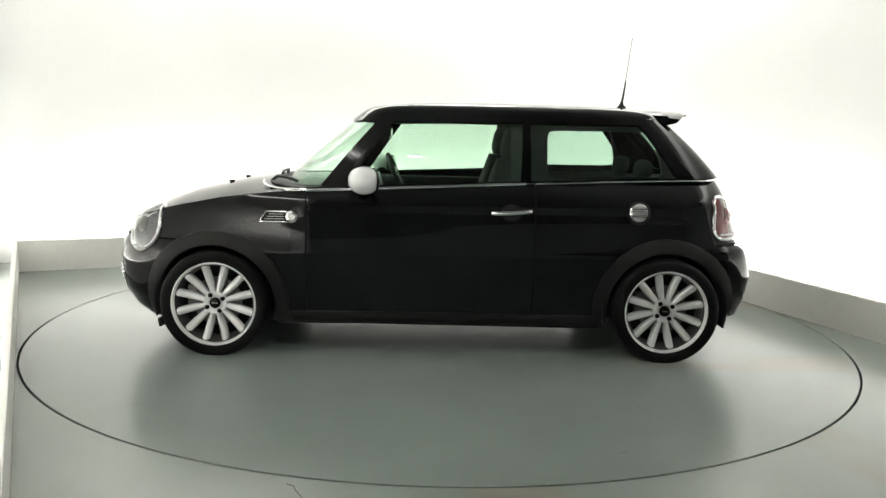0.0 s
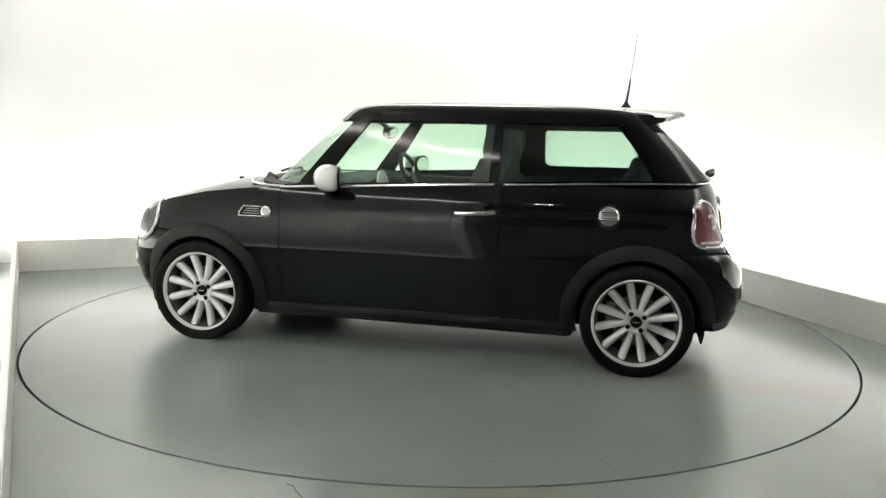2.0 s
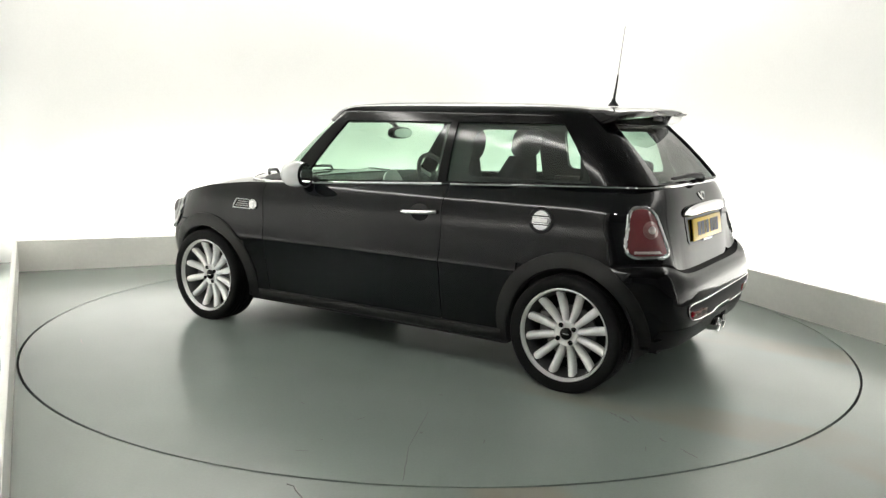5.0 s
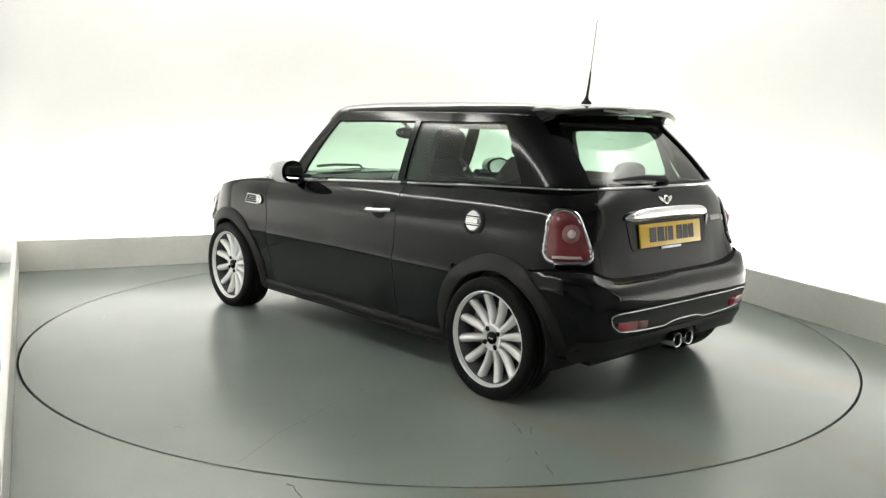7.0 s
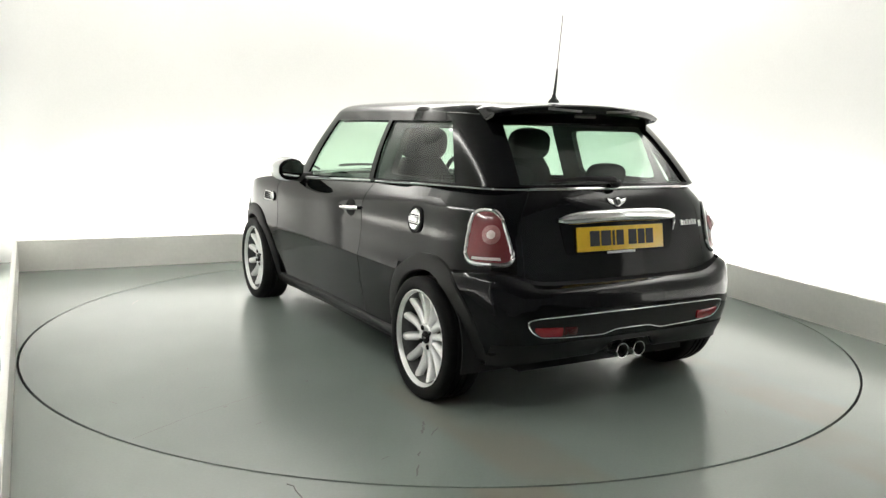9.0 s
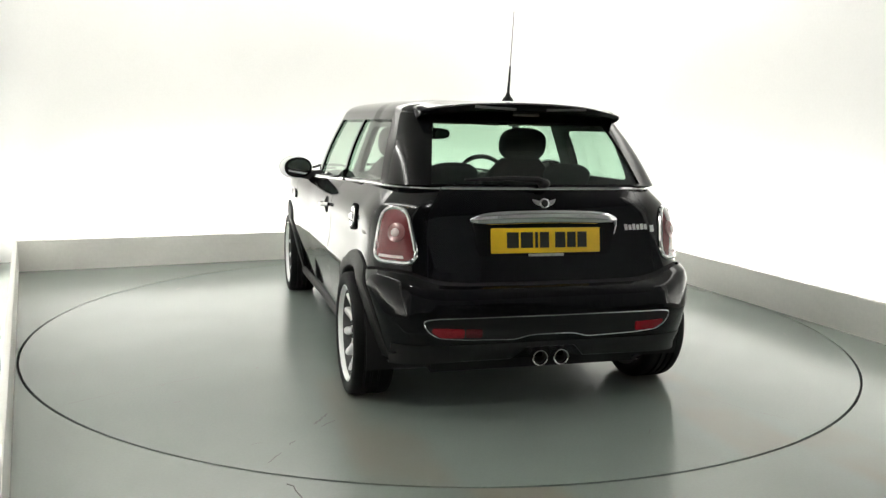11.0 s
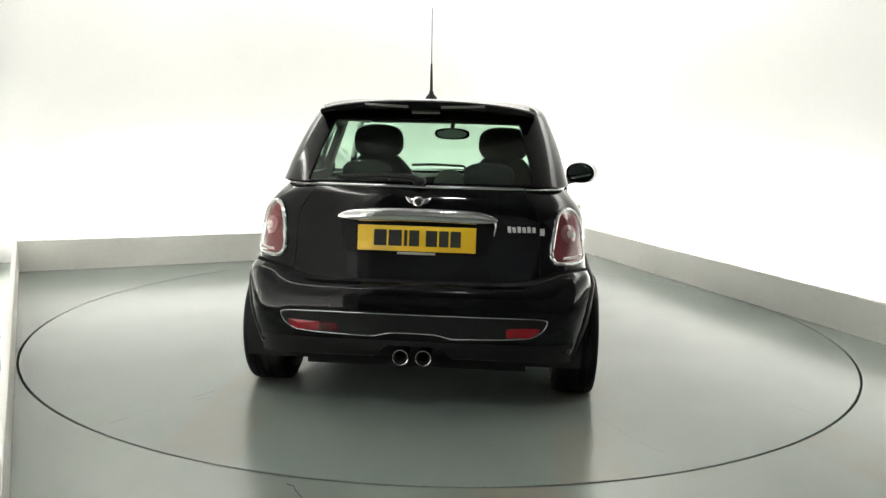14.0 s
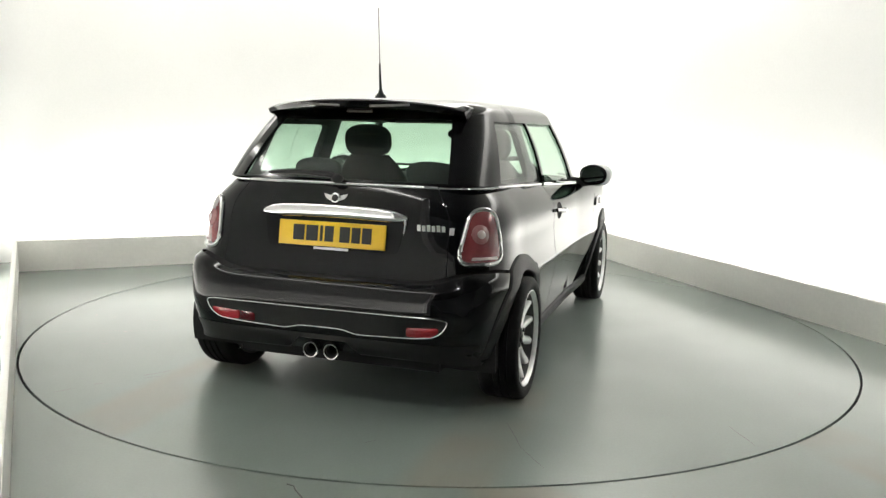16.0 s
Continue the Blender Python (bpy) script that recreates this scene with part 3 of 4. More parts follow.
def gh_point(col, v):
    k, q = col
    w0, w1 = 0.705, 0.567
    if k == "s":
        xb, xt = GH_SIDE[q]
        b, t = Vector((xb, w0, 0)), Vector((xt, w1, 0))
    elif k == "f":
        a, p = radians(q), 3.2
        c, s = math.cos(a) ** (2 / p), (math.sin(a) ** (2 / p) if q > 0 else 0)
        b = Vector((0.56 + (0.955 - 0.56) * c, w0 * s, 0))
        t = Vector((0.27 + (0.485 - 0.27) * c, w1 * s, 0))
    else:
        a, p = radians(q), 6.0
        c, s = math.cos(a) ** (2 / p), (math.sin(a) ** (2 / p) if q > 0 else 0)
        b = Vector((-0.80 + (-1.585 + 0.80) * c, (w0 - 0.012) * s, 0))
        t = Vector((-0.70 + (-1.255 + 0.70) * c, (w1 - 0.010) * s, 0))
    b.y *= tail_taper(b.x)
    b.z = lerp_table(TOP_Z, b.x) + 0.004 + (0.028 * (1 - abs(b.y) / w0) if k == "f" else 0)
    t.z = 1.330 - 0.012 * max(0, t.x - 0.2) ** 1 - 0.006 * max(0, -t.x - 0.9)
    bulge = 0.016 * math.sin(math.pi * v)
    p = b.lerp(t, v)
    out = Vector((p.x * 0.25, p.y, 0)).normalized() if k == "s" else Vector((p.x + (0.4 if k == "r" else -0.2), p.y, 0)).normalized()
    return p + out * bulge


GH_V = [0, 0.025, 0.05, 0.12, 0.2, 0.3, 0.4, 0.5, 0.6, 0.7, 0.8, 0.88, 0.925, 0.95, 1.0]
A_SCREEN, A_REARGLASS = 81.5, 25.5
QUARTER_END = 79.0   # where the side glass ends on the rear curve


def gh_class(i, j):
    k, q = GH_COLS[j]
    edge = GH_V[i] < 0.02 or GH_V[i] >= 0.875
    if k == "f":
        nxt = GH_COLS[j + 1][1] if GH_COLS[j + 1][0] == "f" else 90
        return "windscreen" if nxt <= A_SCREEN and not edge else "pillar"
    if k == "r":
        if q <= A_REARGLASS and GH_V[i] < 0.86 and GH_V[i] >= 0.02:
            return "rear_window"
        if q >= QUARTER_END and not edge:
            return "quarter_window"
        return "pillar"
    if edge:
        return "pillar"
    if 1 <= q <= 5:
        return "door_window"
    if q == 0 or q == 6 or q == 7:
        return "pillar"
    return "quarter_window"


def build_greenhouse():
    for sign in (1, -1):
        rows = [[gh_point(c, v) for c in GH_COLS] for v in GH_V]
        rows = [[Vector((p.x, sign * p.y, p.z)) for p in r] for r in rows]
        for name, mat, lab in (("door_window", G_CLEAR, "green-tinted clear door glass"), ("quarter_window", G_DARK, "dark-tinted rear side glass")):
            bm = grid_bm(rows, lambda i, j, c, n=name: gh_class(i, j) == n)
            if sign > 0:
                bmesh.ops.reverse_faces(bm, faces=bm.faces)
            part(name, bm, mat, car, lab).visible_shadow = False
        bm = grid_bm(rows, lambda i, j, c: gh_class(i, j) == "pillar")
        if sign > 0:
            bmesh.ops.reverse_faces(bm, faces=bm.faces)
        # pillars have thickness inwards
        geo = bmesh.ops.solidify(bm, geom=bm.faces[:], thickness=0.014)
        part("window_frame_panel", bm, M_GLOSS, car, "gloss black window frame and pillars")
    rows = [[gh_point(c, v) for c in GH_COLS] for v in GH_V]
    both = [[Vector((p.x, -p.y, p.z)) for p in reversed(r)] + r[1:] for r in rows]
    n = len(GH_COLS)
    bm = grid_bm(both, lambda i, j, c: gh_class(i, n - 2 - j if j < n - 1 else j - (n - 1)) == "windscreen")
    part("windscreen", bm, G_CLEAR, car, "green-tinted windscreen").visible_shadow = False
    both = [r + [Vector((p.x, -p.y, p.z)) for p in reversed(r)][1:] for r in rows]
    bm = grid_bm(both, lambda i, j, c: gh_class(i, j if j < n - 1 else 2 * (n - 1) - 1 - j) == "rear_window")
    bmesh.ops.reverse_faces(bm, faces=bm.faces)
    part("rear_window", bm, G_DARK, car, "dark-tinted rear window").visible_shadow = False
    # the roof: rings from its rim inwards
    rim = [gh_point(c, 1.0) for c in GH_COLS]
    loop = rim + [Vector((p.x, -p.y, p.z)) for p in reversed(rim)][1:-1]
    mid = Vector((-0.40, 0, 0))
    rows = []
    for q, dz in ((1.005, -0.022), (1.022, -0.010), (1.02, 0.006), (1.0, 0.022), (0.97, 0.036), (0.93, 0.047), (0.87, 0.056), (0.78, 0.064), (0.65, 0.071), (0.5, 0.076),
                  (0.35, 0.079), (0.2, 0.081), (0.07, 0.082), (0.0, 0.082)):
        rows.append([Vector((mid.x + (p.x - mid.x) * q, p.y * q, p.z + dz - 0.008 * max(0, p.x) * (q > 0.6))) for p in loop])
    bm = grid_bm(rows, close_u=True)
    bmesh.ops.recalc_face_normals(bm, faces=bm.faces)
    part("roof", bm, M_PAINT, car)
    rows = [[Vector((mid.x + (p.x - mid.x) * q, p.y * q, p.z + dz)) for p in loop] for q, dz in ((0.985, -0.01), (0.95, 0.01), (0.8, 0.03), (0.4, 0.045), (0, 0.047))]
    bm = grid_bm(rows, close_u=True)
    part("headlining", bm, M_LINER, car, "pale cloth headlining")


build_greenhouse()


# ---------------------------------------------------------------- wheels
def build_wheel(spin):
    """A wheel whose outer face looks to +y, its hub at the origin."""
    face = pose(0, 0, 0, -90, 0, 0)      # local z becomes +y
    bm = lathe([(0.204, -0.02), (0.208, 0.05), (0.2165, 0.069), (0.2185, 0.080), (0.226, 0.089), (0.2325, 0.086), (0.233, 0.078), (0.228, 0.066),
                (0.218, 0.05), (0.212, -0.02)], face, 72)
    wheel = part("wheel", bm, M_SILVER, car, "silver twelve-spoke alloy wheel with a black tyre")
    prof = [(0.224, 0.078), (0.232, 0.089), (0.245, 0.094), (0.264, 0.095), (0.279, 0.092), (0.288, 0.084), (0.292, 0.068)]
    tread = []
    for y in (0.042, 0.010, -0.024):
        tread += [(0.292, y + 0.006), (0.284, y + 0.003), (0.284, y - 0.003), (0.292, y - 0.006)]
    tread.append((0.292, -0.05))
    back = [(r, -h) for r, h in reversed(prof)]
    part("tyre", lathe(prof + tread + back + [(0.215, -0.07), (0.215, 0.06)], face, 96), M_TYRE, wheel, "black rubber tyre")
    # alloy barrel coloured dark for shade, disc brake and calliper behind the spokes
    part("barrel", lathe([(0.228, -0.10), (0.215, -0.095), (0.199, -0.085), (0.199, 0.0), (0.2075, 0.05), (0.2155, 0.067), (0.2145, 0.067), (0.2055, 0.05), (0.197, 0.0), (0.197, -0.087), (0.214, -0.10), (0.228, -0.104)], face, 64), M_BARREL, wheel)
    part("brake_disc", lathe([(0.05, -0.02), (0.135, -0.02), (0.135, -0.002), (0.06, -0.002), (0.055, 0.02), (0.03, 0.02), (0.03, -0.02)], face, 48), M_STEEL, wheel, "grey steel brake disc")
    part("brake_calliper", box((0.06, 0.05, 0.13), pose(0.13, -0.01, 0.03), 0.012), M_STEEL, wheel)
    part("back_plate", lathe([(0.0, -0.05), (0.205, -0.05), (0.205, -0.04), (0.0, -0.04)], face, 48), M_SHADOW, wheel)
    # one spoke, then its copies round the hub
    sec = []
    for q in np.linspace(0, 1, 9):
        r = 0.050 + (0.2175 - 0.050) * q
        half = 0.0135 + 0.0085 * math.sin(min(1, q * 1.15) * math.pi * 0.62)
        top = 0.050 + 0.018 * q - 0.012 * math.sin(q * math.pi)
        if q > 0.94:
            half, top = half * 1.15, top - 0.004
        sec.append([Vector((half * c, top - 0.030 + 0.030 * max(0, s) ** 0.6 - 0.006 * max(0, -s), r)) for c, s in
                    [(math.cos(b), math.sin(b)) for b in np.linspace(0, 2 * math.pi, 14, endpoint=False)]])
    bm = grid_bm(sec, close_u=True)
    bmesh.ops.holes_fill(bm, edges=bm.edges)
    bmesh.ops.recalc_face_normals(bm, faces=bm.faces)
    spoke = part("spoke", bm, M_SILVER, wheel)
    spoke.matrix_basis = pose(0, 0, 0, 0, spin, 0)
    for k in range(1, 12):
        o = new("spoke", spoke.data)
        o.parent = wheel
        o.matrix_basis = pose(0, 0, 0, 0, spin + 30 * k, 0)
    part("hub", lathe([(0.0, 0.02), (0.066, 0.02), (0.066, 0.044), (0.058, 0.052), (0.04, 0.050), (0.034, 0.044), (0.0, 0.044)], face, 40), M_SILVER, wheel)
    part("hub_cap", lathe([(0.0, 0.044), (0.030, 0.044), (0.030, 0.052), (0.024, 0.057), (0.0, 0.058)], face, 32), M_GLOSS, wheel, "black centre cap with a pale winged emblem")
    bm = box((0.034, 0.003, 0.007), pose(0, 0.058, 0), 0.001, 1)
    part("emblem", bm, M_CHROME, wheel)
    nut = None
    for k in range(4):
        a = radians(45 + 90 * k + spin)
        m = pose(0.049 * math.cos(a), 0, 0.049 * math.sin(a))
        if nut is None:
            nut = part("lug_nut", lathe([(0.0, 0.046), (0.0125, 0.046), (0.0125, 0.0545), (0.009, 0.057), (0.0, 0.057)], face, 12), M_GLOSS, wheel, "dark wheel bolt in its recess")
            nut.matrix_basis = m
        else:
            o = tagged(new("lug_nut", nut.data), "dark wheel bolt in its recess")
            o.parent, o.matrix_basis = wheel, m
    return wheel


def build_wheels():
    for ax, spin in ((AXLE_F, 15), (AXLE_R, 12)):
        for s in (1, -1):
            w = build_wheel(spin)
            # the tyre's foot is pressed a few millimetres flat
            w.matrix_basis = pose(ax, s * (0.778 if ax > 0 else 0.739), TYRE_R - 0.008, 0, 0, 0 if s > 0 else 180)


build_wheels()


# ---------------------------------------------------------------- outer trim and fittings
def arch_trims():
    """Black plastic cladding round each wheel opening, laid on the skin."""
    for s in (1, -1):
        n = Vector((0, s, 0))
        e, f, nn = axes_for(n)
        for ax in (AXLE_F, AXLE_R):
            rows = []
            lo, hi = (-16, 197) if ax > 0 else (-17, 183)
            for a in np.linspace(lo, hi, 61):
                row = []
                for r, lift in ((0.322, -0.05), (0.320, 0.006), (0.326, 0.013), (0.345, 0.015), (0.385, 0.013), (0.398, 0.009), (0.401, -0.01)):
                    x, z = ax + r * math.cos(radians(a)), HUB_Z + r * math.sin(radians(a))
                    z = max(z, 0.182 if ax > 0 else 0.2)
                    p = on_skin(e, f, nn, Vector((x, 0, z)).dot(e), z, 0.0)
                    fade = max(0.15, min(1.0, (a - lo) / 25, (hi - a) / 25))
                    row.append(p + Vector((0, s * (lift * fade if lift > 0 else lift), 0)))
                rows.append(row)
            bm = grid_bm(rows)
            bmesh.ops.recalc_face_normals(bm, faces=bm.faces)
            part("wheel_arch_trim", bm, M_TRIM, car, "matt black plastic wheel arch trim")


arch_trims()


def belt_trims():
    rows = {s: body_rows(0.0, s)[-1] for s in (1, -1)}
    for s in (1, -1):
        line = [p + Vector((0, s * 0.003, 0.003)) for p, c in zip(rows[s], COLS) if (c[0] == "s" and c[1] <= 0.745) or (c[0] == "r" and c[1] > GATE_A)]
        runs = [[p for p in line if p.x >= -0.497], [p for p in line if p.x <= -0.503]]
        for run in runs:
            part("belt_trim", tube(run, 0.0085, seg=8), M_CHROME, car, "thin bright chrome waist strip")
        # the strip runs on round the cowl
        pts = [Vector((0.748, s * 0.753, 0.910)), Vector((0.82, s * 0.757, 0.909)), Vector((0.90, s * 0.742, 0.911)), Vector((0.965, s * 0.70, 0.918)),
               Vector((1.005, s * 0.63, 0.930)), Vector((1.02, s * 0.54, 0.940))]
        part("cowl_trim", tube(pts, 0.0075, seg=8), M_CHROME, car, "curved chrome strip round the cowl")
    gate = [p + Vector((-0.003, 0, 0.003)) for p, c in zip(rows[1], COLS) if c[0] == "r" and c[1] < GATE_A]
    gate = gate + [Vector((p.x, -p.y, p.z)) for p in reversed(gate[:-1])]
    part("tailgate_trim", tube(gate, 0.0085, seg=8), M_CHROME, car, "thin chrome strip under the rear window")
    # black cowl panel between bonnet and windscreen
    up = Vector((0, 0, 1))
    rows_c = []
    for q in np.linspace(1, -1, 25):
        y = 0.735 * q
        xf = 1.02 - 0.20 * abs(q) ** 5
        xb = 0.955 - 0.33 * abs(q) ** 4
        row = []
        for k in np.linspace(0, 1, 6):
            x = xf + (xb - xf) * k
            hit = SKIN.ray_cast(Vector((x, y, 2)), -up)
            z = hit[0].z if hit[0] else 0.92
            row.append(Vector((x, y, z + 0.006)))
        rows_c.append(row)
    part("cowl_panel", grid_bm(rows_c), M_TRIM, car, "black plastic windscreen cowl")
    for y in (0.46, -0.10):
        blade = [Vector((0.985, y, 0.940)), Vector((0.95, y + 0.05, 0.962)), Vector((0.87, y + 0.20, 0.968)), Vector((0.80, y + 0.27, 0.952))] if y > 0 else \
                [Vector((1.0, y, 0.940)), Vector((0.985, y + 0.04, 0.966)), Vector((0.975, y + 0.26, 0.972)), Vector((0.955, y + 0.42, 0.966))]
        part("wiper", tube(blade, 0.009), M_TRIM, car, "black windscreen wiper arm")
    for y in (0.22, -0.22):
        hit = SKIN.ray_cast(Vector((1.28, y, 2)), -up)[0]
        part("washer_jet", box((0.03, 0.024, 0.012), Matrix.Translation(hit + Vector((0, 0, 0.005))), 0.004, 2), M_TRIM, car)


belt_trims()


def ellipse(cx, cy, rx, ry, n=40, lean=0.0):
    out = []
    for k in range(n):
        a = 2 * math.pi * k / n
        x, y = rx * math.cos(a), ry * math.sin(a)
        c, s = math.cos(radians(lean)), math.sin(radians(lean))
        out.append((cx + x * c - y * s, cy + x * s + y * c))
    return out


def lamps():
    for s in (1, -1):
        n = Vector((-0.8, s * 0.6, 0))
        flip = (lambda l: l) if s > 0 else mirrored
        nl = Vector((-0.8, 0.6, 0))
        corners = [st(p, nl) for p in ((-1.497, 0.710, 0.914), (-1.585, 0.628, 0.918), (-1.633, 0.562, 0.684), (-1.497, 0.748, 0.684))]
        line = flip(resample(rounded(corners, 0.05), 0.012))
        part_lamp = part("tail_lamp", laid_patch(line, n, 0.006, 0.012, 6), M_RED, car, "red tail lamp with a chrome surround")
        part("surround", laid_bar(line, n, 0.0105, lift=0.005), M_CHROME, part_lamp, "chrome tail lamp surround")
        mid = st((-1.585, 0.665, 0.808), nl)
        c = flip(ellipse(mid[0], mid[1], 0.038, 0.041, 28))
        part("reversing_lamp", laid_patch(c, n, 0.019, 0.010, 4), M_LENS, part_lamp, "pale round reversing lamp")
        c = flip(ellipse(mid[0], mid[1], 0.017, 0.018, 20))
        part("bulb_cover", laid_patch(c, n, 0.030, 0.006, 3), M_CLEARLAMP, part_lamp)
        lo = [st(p, nl) for p in ((-1.53, 0.72, 0.712), (-1.60, 0.625, 0.712), (-1.605, 0.62, 0.700), (-1.53, 0.722, 0.700))]
        part("reflector_strip", laid_patch(flip(resample(lo, 0.01)), n, 0.013, 0.002, 3), M_CLEARLAMP, part_lamp)
        # headlamp
        nh = Vector((0.62, s * 0.66, 0.36))
        nhl = Vector((0.62, 0.66, 0.36))
        mid = st((1.590, 0.668, 0.668), nhl)
        line = flip(ellipse(mid[0], mid[1], 0.122, 0.146, 48))
        lens, ring = domed_lens(line, nh, 0.022)
        lamp = part("headlamp", lens, M_HEAD, car, "oval headlamp with a chrome ring")
        part("surround", tube(ring, 0.013, True, 8), M_CHROME, lamp, "chrome headlamp ring")
        line = flip(ellipse(mid[0] + 0.01, mid[1] - 0.005, 0.036, 0.042, 28))
        part("projector", laid_patch(line, nh, 0.026, 0.010, 4), M_STEEL, lamp)


lamps()


def side_fittings():
    for s in (1, -1):
        n = Vector((0, s, 0))

        def q(x, z):
            return (-x * s, z)

        def at(x, z, lift):
            e, f, nn = axes_for(n)
            return on_skin(e, f, nn, *q(x, z), lift)

        # door handle over its dark cup
        cup = part("handle_cup", laid_patch([q(-0.367 + 0.058 * math.cos(a), 0.812 + 0.046 * math.sin(a)) for a in np.linspace(0, 2 * math.pi, 28, endpoint=False)], n, 0.0015, -0.001, 3, 0.004), M_SHADOW, car, "dark hollow behind the door handle")
        bar = [at(x, 0.808 + (x + 0.26) * -0.055, 0.010 + 0.022 * math.sin(math.pi * k / 10) ** 0.5) for k, x in enumerate(np.linspace(-0.262, -0.474, 11))]
        part("door_handle", tube(bar, 0.0115, seg=10, flat=0.8), M_CHROME, car, "chrome bar door handle")
        # round fuel cap on the near side only
        if s > 0:
            m = Matrix.Translation(at(-1.068, 0.824, 0.0)) @ pose(0, 0, 0, -90 + 7, 0, 0)
            cap = part("fuel_cap", lathe([(0.0, 0.0), (0.052, 0.0), (0.052, 0.004), (0.047, 0.009), (0.02, 0.011), (0.0, 0.011)], m, 40), M_CHROME, car, "round chrome fuel filler cap")
            part("cap_ring", lathe([(0.053, -0.01), (0.066, -0.01), (0.066, 0.003), (0.053, 0.002)], m, 40), M_SHADOW, cap)
            for v in (0.021, -0.021):
                part("cap_groove", box((0.085, 0.005, 0.004), m @ pose(0, v, 0.0105), 0.001, 1), M_SHADOW, cap)
            part("cap_grip", box((0.084, 0.026, 0.010), m @ pose(0, 0, 0.012), 0.004, 3), M_CHROME, cap)
        # side vent with round repeater
        scut = [q(0.985, 0.742), q(0.945, 0.797), q(0.838, 0.797), q(0.838, 0.742)]
        vent = part("side_vent", laid_patch(resample(scut, 0.012), n, 0.003, 0.001, 3), M_TRIM, car, "black side vent with chrome frame")
        part("vent_frame", laid_bar(resample(scut, 0.014), n, 0.005, lift=0.005, smooth=0), M_CHROME, vent)
        for k in range(3):
            ln = [q(0.955 - 0.012 * k, 0.757 + 0.013 * k), q(0.852, 0.757 + 0.013 * k)]
            part("vent_bar", laid_bar(ln, n, 0.0025, False, 0.006), M_SILVERDIAL, vent)
        m = Matrix.Translation(at(0.812, 0.770, 0.0)) @ pose(0, 0, 0, -90 * s, 0, 0)
        ring = part("side_repeater", lathe([(0.0, 0.0), (0.030, 0.0), (0.032, 0.008), (0.026, 0.012), (0.0, 0.011)], m, 32), M_CHROME, vent, "round chrome-rimmed side repeater")
        part("repeater_lens", lathe([(0.0, 0.0), (0.022, 0.010), (0.020, 0.016), (0.0, 0.020)], m, 28), M_CLEAR, ring)
        # door mirror: white shell, dark base and glass facing back
        c = Vector((0.425, s * 0.897, 0.975))
        bm = ball((0.082, 0.104, 0.074), Matrix.Translation(c), 32, 20, 0.92)
        for v in bm.verts:
            if v.co.x < c.x - 0.052:
                v.co.x = c.x - 0.052
        swing = Matrix.Translation(c) @ pose(0, 0, 0, 0, 0, s * 18) @ Matrix.Translation(-c)
        bmesh.ops.transform(bm, matrix=swing, verts=bm.verts)
        shell = part("door_mirror", bm, M_WHITE, car, "white-capped door mirror on a black foot")
        back = ball((0.011, 0.096, 0.066), Matrix.Translation(c + Vector((-0.054, 0, 0))), 32, 16, 0.92)
        bmesh.ops.transform(back, matrix=swing, verts=back.verts)
        part("mirror_rim", back, M_GLOSS, shell, "gloss black mirror rim")
        g = bmesh.new()
        loop = [g.verts.new(c + Vector((-0.0660, 0.080 * math.cos(a), 0.052 * math.sin(a)))) for a in np.linspace(0, 2 * math.pi, 36, endpoint=False)]
        g.faces.new(loop)
        bmesh.ops.recalc_face_normals(g, faces=g.faces)
        gl = bmesh.ops.extrude_face_region(g, geom=g.faces[:])
        for v in gl["geom"]:
            if isinstance(v, bmesh.types.BMVert):
                v.co.x += 0.004
        bmesh.ops.transform(g, matrix=swing, verts=g.verts)
        part("mirror_glass", g, M_MIRROR, shell, "dark mirror glass")
        foot = tube([Vector((0.44, s * 0.725, 0.915)), Vector((0.44, s * 0.77, 0.918)), Vector((0.435, s * 0.82, 0.925)), Vector((0.43, s * 0.87, 0.935))], [0.042, 0.036, 0.030, 0.028], seg=12)
        part("mirror_foot", foot, M_TRIM, shell, "black mirror foot")


side_fittings()


